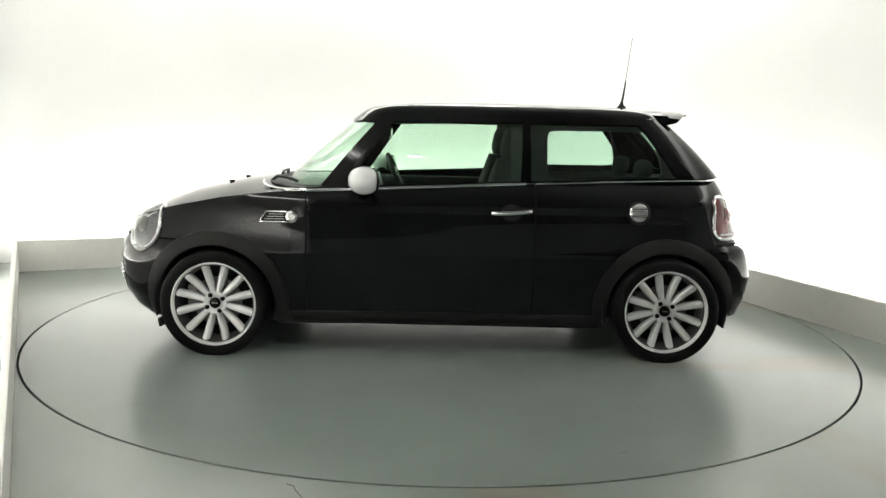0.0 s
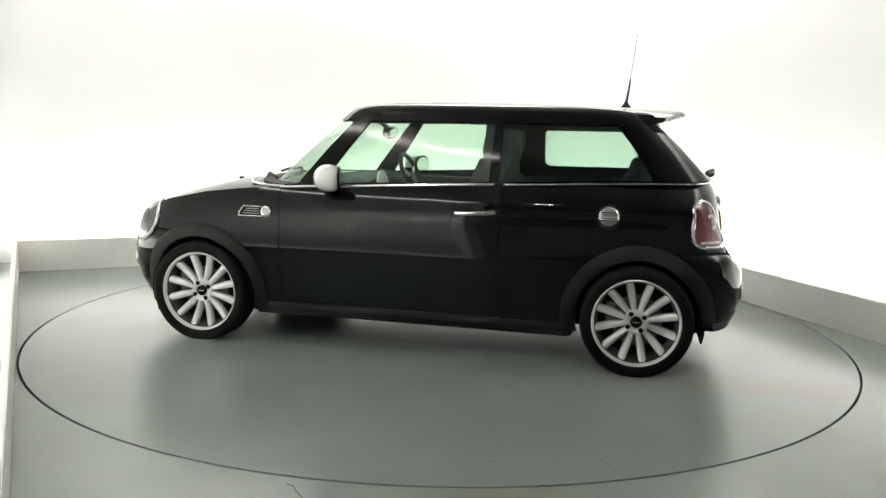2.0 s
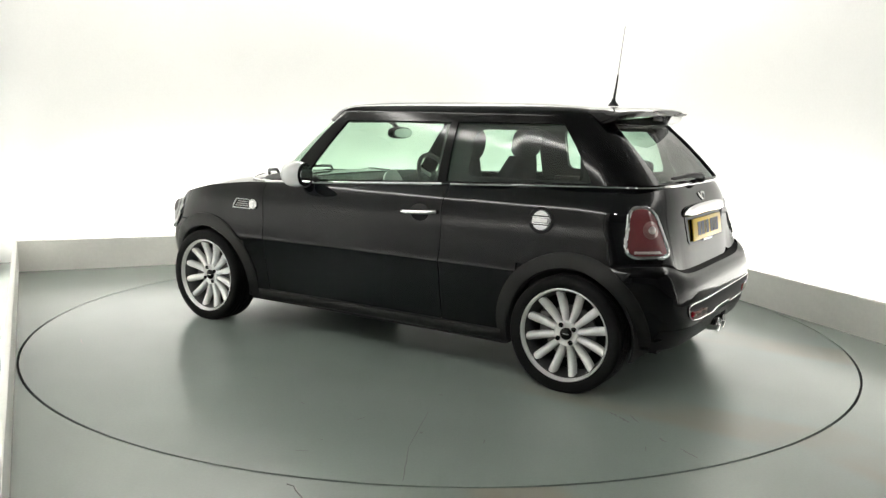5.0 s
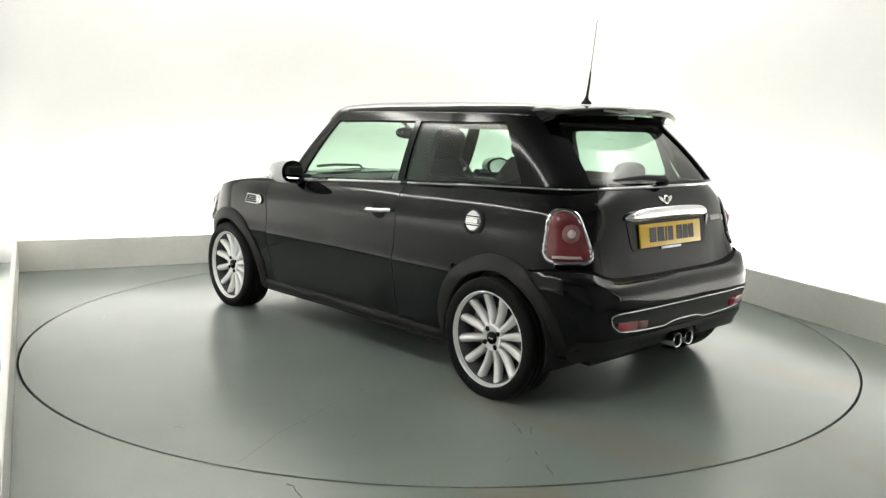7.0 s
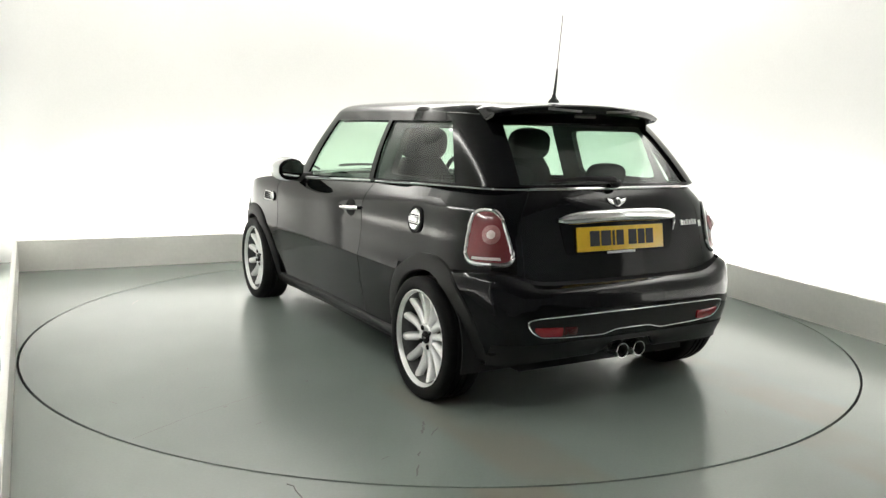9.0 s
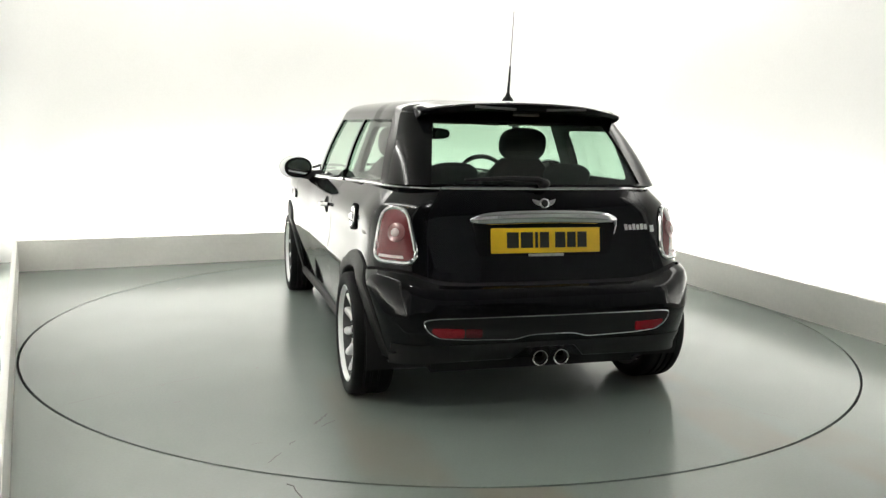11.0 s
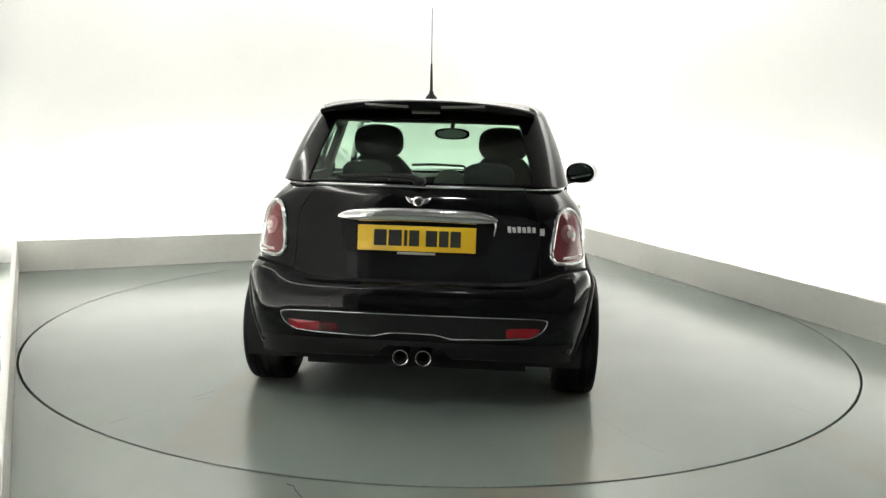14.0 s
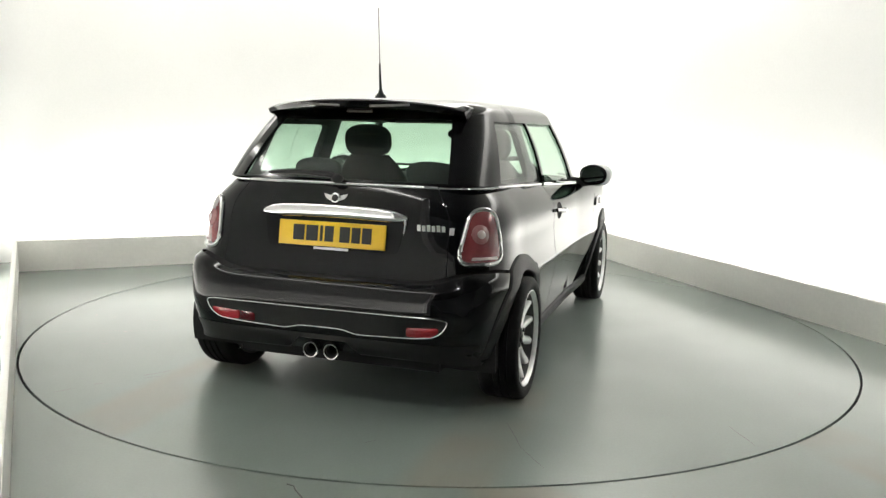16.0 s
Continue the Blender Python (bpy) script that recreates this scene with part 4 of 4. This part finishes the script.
def tail_fittings():
    back = Vector((-1, 0, 0))
    e, f, nn = axes_for(back)

    def q(y, z):
        return (Vector((0, y, z)).dot(e), z)

    def at(y, z, lift):
        return on_skin(e, f, nn, *q(y, z), lift)

    # plate tilted with the tailgate
    tilt = math.degrees(math.atan2(0.016, 0.105))
    m = pose(-1.668, 0, 0.780, 0, tilt, 0)
    plate = part("number_plate", box((0.008, 0.522, 0.112), m, 0.003, 2), M_YELLOW, car, "yellow rear plate with seven plain black bars")
    for y, w in ((0.160, 0.056), (0.094, 0.058), (0.048, 0.014), (0.010, 0.044), (-0.066, 0.050), (-0.120, 0.042), (-0.172, 0.046)):
        part("plate_bar", box((0.002, w, 0.070), m @ pose(-0.0048, y, 0.002), 0.0006, 1), M_INK, plate)
    part("plate_strip", box((0.004, 0.17, 0.012), pose(-1.676, 0.0, 0.716), 0.001, 1), M_SILVERDIAL, plate)
    # recess panel behind it and the chrome grip above
    line = resample(rounded([q(0.345, 0.862), q(-0.345, 0.862), q(-0.315, 0.712), q(0.315, 0.712)], 0.03), 0.03)
    part("plate_recess", laid_patch(line, back, 0.003, 0.0, 3, 0.006), M_GLOSS, car, "gloss black panel round the plate")
    rows = []
    for k, y in enumerate(np.linspace(0.352, -0.352, 41)):
        end = 1 - (abs(y) / 0.352) ** 8
        rise = 0.012 * (1 - (y / 0.352) ** 2)
        base = at(y, 0.875, 0.0)
        ring = []
        for a in np.linspace(0, 2 * math.pi, 12, endpoint=False):
            ring.append(Vector((base.x - 0.005 - (0.016 + 0.012 * math.cos(a)) * (0.3 + 0.7 * end), y, 0.872 + rise + (0.029 * (0.25 + 0.75 * end)) * math.sin(a) - 0.004 * (1 - end))))
        rows.append(ring)
    bm = grid_bm(rows, close_u=True)
    bmesh.ops.holes_fill(bm, edges=bm.edges)
    bmesh.ops.recalc_face_normals(bm, faces=bm.faces)
    part("tailgate_grip", bm, M_CHROME, car, "wide chrome tailgate grip over the plate")
    part("grip_end", tube([at(-0.338, 0.862, 0.012), at(-0.346, 0.84, 0.009), at(-0.338, 0.80, 0.004)], [0.008, 0.006, 0.002]), M_CHROME, car)
    # winged emblem as a plain shape
    m = Matrix.Translation(at(0.0, 0.939, 0.001)) @ pose(0, 0, 0, 0, -90 + 12, 0)
    em = part("tail_emblem", lathe([(0.0, 0.0), (0.024, 0.0), (0.024, 0.006), (0.019, 0.009), (0.0, 0.009)], m, 28), M_CHROME, car, "round chrome emblem with two plain wings")
    part("emblem_disc", lathe([(0.0, 0.0095), (0.016, 0.0095), (0.014, 0.011), (0.0, 0.0115)], m, 24), M_INK, em)
    for s in (1, -1):
        wing = [q(s * 0.020, 0.949), q(s * 0.058, 0.958), q(s * 0.052, 0.945), q(s * 0.042, 0.935), q(s * 0.022, 0.927)]
        part("wing", laid_patch(resample(wing, 0.01), back, 0.005, 0.001, 3, 0.004), M_CHROME, em)
    # badge letters as plain bright bars
    for k in range(6):
        y = -0.395 - 0.0215 * k
        h = 0.842 if k % 2 else 0.845
        p = [q(y, h), q(y - 0.015, h), q(y - 0.018, 0.818), q(y - 0.003, 0.818)]
        part("badge_bar", laid_patch(p, back, 0.004, 0.0, 2, 0.003), M_BADGE, car)
    p = [q(-0.538, 0.836), q(-0.558, 0.836), q(-0.558, 0.806), q(-0.538, 0.806)]
    part("badge_bar", laid_patch(p, back, 0.004, 0.0, 2, 0.003), M_BADGE, car)
    # lower insert with chrome line, reflectors and exhaust
    half = [(0.0, 0.466), (0.3, 0.467), (0.52, 0.467), (0.578, 0.462), (0.582, 0.44), (0.56, 0.405), (0.515, 0.380), (0.40, 0.370), (0.17, 0.362), (0.135, 0.372), (0.10, 0.381), (0.0, 0.382)]
    loop = [q(y, z) for y, z in half] + [q(-y, z) for y, z in reversed(half[1:-1])]
    loop = resample(rounded(loop, 0.012, 3), 0.02)
    ins = part("bumper_insert", laid_patch(loop, back, 0.004, -0.002, 5, 0.006), M_TRIM, car, "matt black lower bumper panel edged in chrome")
    part("insert_edge", laid_bar(loop, back, 0.0032, lift=0.005), M_CHROME, ins, "thin chrome edging")
    for s in (1, -1):
        r = resample(rounded([q(s * 0.405, 0.421), q(s * 0.545, 0.428), q(s * 0.545, 0.408), q(s * 0.51, 0.384), q(s * 0.405, 0.380)], 0.012), 0.012)
        part("reflector", laid_patch(r, back, 0.010, 0.003, 3), M_FOGRED, ins, "dark red bumper reflector")
    r = resample(rounded([q(0.325, 0.416), q(0.399, 0.421), q(0.399, 0.380), q(0.325, 0.380)], 0.008), 0.012)
    part("fog_lamp", laid_patch(r, back, 0.008, 0.002, 3), M_FOGDIM, ins, "dim dark red rear fog lamp")
    # black lower skirt with an opening for the pipes
    rows = []
    for y in np.linspace(0.70, -0.70, 49):
        low = 0.262 + (0.052 if abs(y) < 0.13 else 0.052 * max(0, 1 - (abs(y) - 0.13) / 0.03)) - 0.014 * (abs(y) / 0.66) ** 4
        fade = 1 - (abs(y) / 0.70) ** 3
        rows.append([at(y, 0.345, 0.002), at(y, 0.325, 0.002 + 0.008 * fade), at(y, max(low + 0.012, 0.272), 0.002 + 0.010 * fade), Vector((at(y, 0.28, 0.0).x + 0.004, y, low)), Vector((at(y, 0.30, 0.0).x + 0.12, y, low - 0.004))])
    bm = grid_bm(rows)
    bmesh.ops.recalc_face_normals(bm, faces=bm.faces)
    part("rear_skirt", bm, M_TRIM, car, "matt black lower bumper skirt")
    for s in (1, -1):
        m = pose(-1.62, s * 0.050, 0.272, 0, -90, 0)
        pipe = part("exhaust_pipe", lathe([(0.026, 0.0), (0.035, 0.0), (0.035, 0.145), (0.037, 0.155), (0.035, 0.160), (0.031, 0.158), (0.0285, 0.15), (0.026, 0.02)], m, 36), M_CHROME, car, "bright round exhaust tailpipe")
        part("pipe_bore", lathe([(0.0, 0.06), (0.0262, 0.06), (0.0275, 0.148), (0.0268, 0.148), (0.0255, 0.065), (0.0, 0.065)], m, 28), M_SHADOW, pipe)
    part("silencer", box((0.28, 0.9, 0.14), pose(-1.48, 0, 0.29), 0.05, 4), M_SHADOW, car)
    # rear wiper
    part("rear_wiper", tube([Vector((-1.615, 0.0, 1.030)), Vector((-1.622, 0.03, 1.045)), Vector((-1.605, 0.16, 1.050)), Vector((-1.575, 0.36, 1.040))], [0.018, 0.016, 0.012, 0.007]), M_TRIM, car, "black rear wiper arm")
    part("wiper_pivot", ball((0.028, 0.03, 0.022), pose(-1.612, 0.0, 1.028)), M_TRIM, car)
    # roof spoiler: sections across, its front edge bedded on the roof
    roof = [o for o in car.children if o.name == "roof"][0].data
    bed = BVHTree.FromPolygons([v.co.copy() for v in roof.vertices], [tuple(p.vertices) for p in roof.polygons])
    rows = []
    for y in np.linspace(0.505, -0.505, 41):
        k = abs(y) / 0.505
        tip = -1.44 + 0.11 * k ** 2.6
        fr = -1.10 - 0.06 * k ** 4
        zt = 1.391 - 0.034 * k ** 2.2 - 0.010 * k ** 8
        hit = bed.ray_cast(Vector((fr, y, 2)), Vector((0, 0, -1)))[0]
        z0 = (hit.z if hit else zt) - 0.003
        face = 0.040 - 0.010 * k ** 4
        low = zt - 0.070 + 0.008 * k ** 4
        rows.append([Vector((fr, y, z0)), Vector((fr - 0.10, y, 0.5 * (z0 + zt) + 0.004)), Vector((tip + 0.06, y, zt - 0.003)), Vector((tip + 0.008, y, zt - 0.008)),
                     Vector((tip, y, zt - 0.014)), Vector((tip + 0.012, y, zt - face)), Vector((tip + 0.03, y, zt - face - 0.006)),
                     Vector((tip + 0.15, y, low)), Vector((fr - 0.05, y, min(low, z0 - 0.04)))])
    bm = grid_bm(rows, close_u=True)
    bmesh.ops.holes_fill(bm, edges=bm.edges)
    bmesh.ops.recalc_face_normals(bm, faces=bm.faces)
    sp = part("roof_spoiler", bm, M_PAINT, car, "gloss black roof spoiler over the rear window")
    for y in (0.175, -0.175):
        z = 1.391 - 0.034 * (0.175 / 0.505) ** 2.2
        part("spoiler_slot", box((0.006, 0.20, 0.012), pose(-1.4315, y, z - 0.029, math.copysign(2.5, y), -20, 0), 0.0025, 2), M_STEEL, sp, "pale slot in the spoiler's rear edge")
    part("brake_light", box((0.010, 0.13, 0.010), pose(-1.366, 0, 1.330, 0, 25, 0), 0.003, 2), M_STEEL, sp)
    # aerial
    base = Vector((-1.107, 0, 1.405))
    bm = lathe([(0.0, -0.005), (0.030, -0.005), (0.026, 0.006), (0.013, 0.020), (0.009, 0.034), (0.0, 0.036)], Matrix.Translation(base), 24)
    aer = part("aerial", bm, M_TRIM, car, "thin black whip aerial on a rubber foot")
    part("aerial_stem", tube([base + Vector((0, 0, 0.02)), base + Vector((-0.011, 0, 0.10)), base + Vector((-0.018, 0, 0.165))], [0.008, 0.006, 0.0045]), M_TRIM, aer)
    part("aerial_rod", tube([base + Vector((-0.016, 0, 0.15)), base + Vector((-0.044, 0, 0.425))], 0.0022), M_STEEL, aer)


tail_fittings()


def front_fittings():
    ahead = Vector((1, 0, 0))
    e, f, nn = axes_for(ahead)

    def q(y, z):
        return (Vector((0, y, z)).dot(e), z)

    up = [q(0.40, 0.70), q(-0.40, 0.70), q(-0.34, 0.585), q(0.34, 0.585)]
    up = resample(rounded(up, 0.05), 0.03)
    gr = part("grille", laid_patch(up, ahead, 0.003, 0.0, 4), M_SHADOW, car, "black grille with a chrome surround")
    part("grille_surround", laid_bar(up, ahead, 0.011, lift=0.006), M_CHROME, gr)
    lo = resample(rounded([q(0.55, 0.36), q(-0.55, 0.36), q(-0.48, 0.235), q(0.48, 0.235)], 0.04), 0.03)
    part("lower_grille", laid_patch(lo, ahead, 0.003, 0.0, 4), M_SHADOW, car)
    for s in (1, -1):
        n = Vector((0.85, s * 0.53, 0))
        mid = st((1.80, 0.52, 0.40), Vector((0.85, 0.53, 0)))
        c = ellipse(mid[0], mid[1], 0.045, 0.045, 28)
        c = c if s > 0 else mirrored(c)
        lamp = part("front_fog_lamp", laid_patch(c, n, 0.004, 0.006, 3), M_HEAD, car, "small round chrome-ringed fog lamp")
        part("surround", laid_bar(c, n, 0.008, lift=0.004), M_CHROME, lamp)
        # small rubber flap ahead of the wheel
        part("air_flap", box((0.02, 0.20, 0.05), pose(1.56, s * 0.66, 0.152, 0, 8, 0), 0.004, 2), M_TRIM, car)


front_fittings()


# ---------------------------------------------------------------- cabin
def seat_parts(x, y):
    cushion = box((0.50, 0.50, 0.16), pose(x + 0.22, y, 0.50, 0, -6, 0), 0.05, 4)
    seat = part("front_seat", cushion, M_SEAT, car, "charcoal cloth front seat with headrest")
    rows = []
    for k, v in enumerate(np.linspace(0, 1, 12)):
        z = 0.50 + 0.585 * v
        xc = x - 0.04 - 0.17 * v
        w = 0.25 - 0.03 * v - 0.105 * max(0, (v - 0.66) / 0.34) ** 2
        th = 0.085 - 0.025 * v
        rows.append([Vector((xc + th * math.copysign(abs(math.cos(a)) ** 0.6, math.cos(a)), y + w * math.copysign(abs(math.sin(a)) ** 0.6, math.sin(a)), z)) for a in np.linspace(0, 2 * math.pi, 24, endpoint=False)])
    bm = grid_bm(rows, close_u=True)
    bmesh.ops.holes_fill(bm, edges=bm.edges)
    bmesh.ops.recalc_face_normals(bm, faces=bm.faces)
    part("backrest", bm, M_SEAT, seat)
    part("headrest", ball((0.062, 0.145, 0.098), pose(x - 0.235, y, 1.168, 0, -10, 0), 28, 18, 0.72), M_SEAT, seat)
    for s in (1, -1):
        part("headrest_post", tube([Vector((x - 0.205, y + s * 0.06, 1.0)), Vector((x - 0.228, y + s * 0.06, 1.12))], 0.006), M_SILVERDIAL, seat)


def build_cabin():
    seat_parts(-0.16, 0.365)
    seat_parts(-0.16, -0.365)
    # rear bench
    bench = part("rear_bench", box((0.42, 1.06, 0.16), pose(-0.88, 0, 0.52), 0.05, 4), M_SEAT, car, "charcoal cloth rear bench")
    for s in (1, -1):
        part("backrest", box((0.13, 0.52, 0.46), pose(-1.12, s * 0.268, 0.76, 0, -14, 0), 0.045, 4), M_SEAT, bench)
        part("headrest", ball((0.045, 0.125, 0.062), pose(-1.19, s * 0.30, 1.035, 0, -10, 0), 24, 16, 0.75), M_SEAT, bench)
    part("parcel_shelf", box((0.30, 1.06, 0.02), pose(-1.375, 0, 0.958), 0.008, 2), M_DASH, car, "dark parcel shelf")
    # dashboard, wheel, dial, mirror
    rows = []
    for y in np.linspace(0.66, -0.66, 23):
        dome = 0.030 * math.exp(-((y + 0.36) / 0.17) ** 2) + 0.02 * math.exp(-(y / 0.15) ** 2)
        rows.append([Vector((0.86, y, 0.915)), Vector((0.70, y, 0.925)), Vector((0.52, y, 0.925 + dome)), Vector((0.43, y, 0.905 + dome)), Vector((0.40, y, 0.84)), Vector((0.45, y, 0.70)), Vector((0.60, y, 0.5))])
    bm = grid_bm(rows)
    bmesh.ops.recalc_face_normals(bm, faces=bm.faces)
    dash = part("dashboard", bm, M_DASH, car, "dark moulded dashboard with round centre dial")
    m = pose(0.405, 0, 0.865, 0, -78, 0)
    part("centre_dial", lathe([(0.0, 0.0), (0.10, 0.0), (0.105, 0.02), (0.095, 0.024), (0.0, 0.018)], m, 36), M_SILVERDIAL, dash, "round silver-rimmed dial")
    part("console", box((0.5, 0.20, 0.30), pose(0.30, 0, 0.52), 0.04, 3), M_DASH, dash)
    hub = Vector((0.30, -0.365, 0.90))
    sm = Matrix.Translation(hub) @ pose(0, 0, 0, 0, -66, 0)
    ring = [sm @ Vector((0.178 * math.cos(a), 0.178 * math.sin(a), 0)) for a in np.linspace(0, 2 * math.pi, 40, endpoint=False)]
    wheel = part("steering_wheel", tube(ring, 0.0155, True, 10), M_DASH, car, "dark leather steering wheel with silver spokes")
    part("boss", lathe([(0.0, -0.02), (0.06, -0.02), (0.055, 0.012), (0.0, 0.018)], sm, 28), M_DASH, wheel)
    for a in (0, 120, 240):
        d = sm.to_3x3() @ Vector((math.cos(radians(a + 60)), math.sin(radians(a + 60)), 0))
        part("wheel_spoke", tube([hub + d * 0.05, hub + d * 0.17], [0.014, 0.010], flat=0.6), M_SILVERDIAL, wheel)
    part("steering_column", tube([hub, hub + Vector((0.22, 0, -0.06))], 0.035), M_DASH, wheel)
    mir = part("interior_mirror", ball((0.03, 0.118, 0.038), pose(0.36, -0.015, 1.212), 28, 14, 0.75), M_GLOSS, car, "black oval interior mirror on the windscreen")
    part("mirror_stem", tube([Vector((0.37, -0.015, 1.235)), Vector((0.42, -0.015, 1.275)), Vector((0.455, -0.015, 1.29))], 0.014), M_DASH, mir)
    g = bmesh.new()
    loop = [g.verts.new((0.3285, -0.015 + 0.100 * math.cos(a), 1.212 + 0.030 * math.sin(a))) for a in np.linspace(0, 2 * math.pi, 28, endpoint=False)]
    g.faces.new(loop)
    bmesh.ops.recalc_face_normals(g, faces=g.faces)
    part("mirror_glass", g, M_MIRROR, mir)
    # door cards up to the waist and the inner side panels
    for s in (1, -1):
        part("door_card", box((1.15, 0.05, 0.62), pose(0.12, s * 0.665, 0.60, s * 3, 0, 0), 0.02, 2), M_DASH, car, "dark inner door panel")
        part("side_panel", box((0.86, 0.06, 0.50), pose(-0.91, s * 0.63, 0.71, 0, 0, 0), 0.02, 2), M_DASH, car, "dark inner side panel")
        # moulded trim round the rear side window, from the belt post to the tail
        outer = resample([(-0.37, 0.93), (-0.37, 1.312), (-1.14, 1.308), (-1.31, 0.95)], 0.02)
        inner = resample(rounded([(-0.572, 1.008), (-0.572, 1.256), (-1.165, 1.260), (-1.222, 1.014)], 0.045), 0.012)
        ring_o, ring_i = [], []
        for a in np.linspace(0, 2 * math.pi, 72, endpoint=False):
            for src, dst in ((outer, ring_o), (inner, ring_i)):
                best = min(src, key=lambda p: abs(math.remainder(math.atan2(p[1] - 1.13, (p[0] + 0.88) * 0.5) - a, 2 * math.pi)))
                dst.append(best)
        def wall_y(z, inset):
            return s * (0.668 + (z - 0.95) * (0.535 - 0.668) / 0.375 - inset)
        bm = grid_bm([[Vector((p[0], wall_y(p[1], 0.0), p[1])) for p in ring_o], [Vector((p[0], wall_y(p[1], 0.02), p[1])) for p in ring_i],
                      [Vector((p[0], wall_y(p[1], -0.015), p[1])) for p in ring_i]], close_u=True)
        bmesh.ops.recalc_face_normals(bm, faces=bm.faces)
        part("window_trim", bm, M_DASH, car, "dark moulded trim round the rear side window")
        part("roof_rail_trim", tube([Vector((0.30, s * 0.545, 1.298)), Vector((0.0, s * 0.548, 1.306)), Vector((-0.5, s * 0.542, 1.306)), Vector((-1.0, s * 0.525, 1.302))], 0.028, seg=10), M_DASH, car)
    part("screen_header", tube([Vector((0.42, 0.50, 1.30)), Vector((0.455, 0.25, 1.306)), Vector((0.46, 0.0, 1.308)), Vector((0.455, -0.25, 1.306)), Vector((0.42, -0.50, 1.30))], 0.028, seg=10), M_DASH, car)


build_cabin()


def scuffs():
    """Old scratches and drips on the turntable that go round with it."""
    marks = [((-1.535, 0.95), (-1.59, 0.985), 0.010), ((-1.59, 0.985), (-1.655, 1.03), 0.012), ((-1.82, 1.125), (-1.86, 1.15), 0.008), ((-1.93, 1.19), (-2.02, 1.245), 0.007),
             ((-0.98, 1.66), (-0.99, 1.68), 0.012), ((-0.78, 1.22), (-0.80, 1.215), 0.012), ((1.3, 1.7), (1.42, 1.64), 0.006), ((-1.62, -0.826), (-1.88, -0.95), 0.004), ((-1.88, -0.95), (-2.04, -1.07), 0.003), ((-1.20, 2.1), (-1.04, 1.84), 0.004), ((-1.04, 1.84), (-0.87, 1.45), 0.004),
             ((-1.69, 1.0), (-1.625, 0.934), 0.007), ((0.29, -1.03), (0.59, -1.59), 0.004), ((-0.227, -1.92), (-0.235, -1.925), 0.012), ((-1.3, -1.75), (-1.5, -1.85), 0.005), ((0.9, -1.6), (1.3, -1.75), 0.004)]
    rng = random.Random(4)
    for k in range(26):
        a, r = rng.uniform(0, 2 * math.pi), rng.uniform(1.0, 2.35)
        b = rng.uniform(0, 2 * math.pi)
        l = rng.uniform(0.015, 0.06)
        p = (r * math.cos(a), r * math.sin(a))
        marks.append((p, (p[0] + l * math.cos(b), p[1] + l * math.sin(b)), rng.uniform(0.002, 0.006)))
    for a, b, w in marks:
        a, b = Vector((*a, 0)), Vector((*b, 0))
        d = (b - a).normalized()
        n = Vector((-d.y, d.x, 0))
        bm = bmesh.new()
        L, R = [], []
        for k in range(6):
            q = k / 5
            c = a.lerp(b, q) + n * rng.uniform(-1, 1) * w * 0.5
            ww = w * (0.25 + 0.75 * math.sin(math.pi * (0.1 + 0.8 * q))) * 0.5
            L.append(bm.verts.new(c + n * ww + Vector((0, 0, 0.0012))))
            R.append(bm.verts.new(c - n * ww + Vector((0, 0, 0.0012))))
        for k in range(5):
            bm.faces.new((L[k], R[k], R[k + 1], L[k + 1]))
        bmesh.ops.recalc_face_normals(bm, faces=bm.faces)
        part("scuff", bm, M_SCUFF, turntable, smooth=False)


scuffs()


# ---------------------------------------------------------------- motion
def motions():
    rows_car, rows_disc = [], []
    for t, h in HEADING:
        turn = pose(0, 0, 0, 0, 0, h)
        rows_car.append((t, turn @ pose(CAR_AHEAD, CAR_LEFT, 0)))
        rows_disc.append((t, turn))
    walk(car, rows_car)
    walk(turntable, rows_disc)


motions()
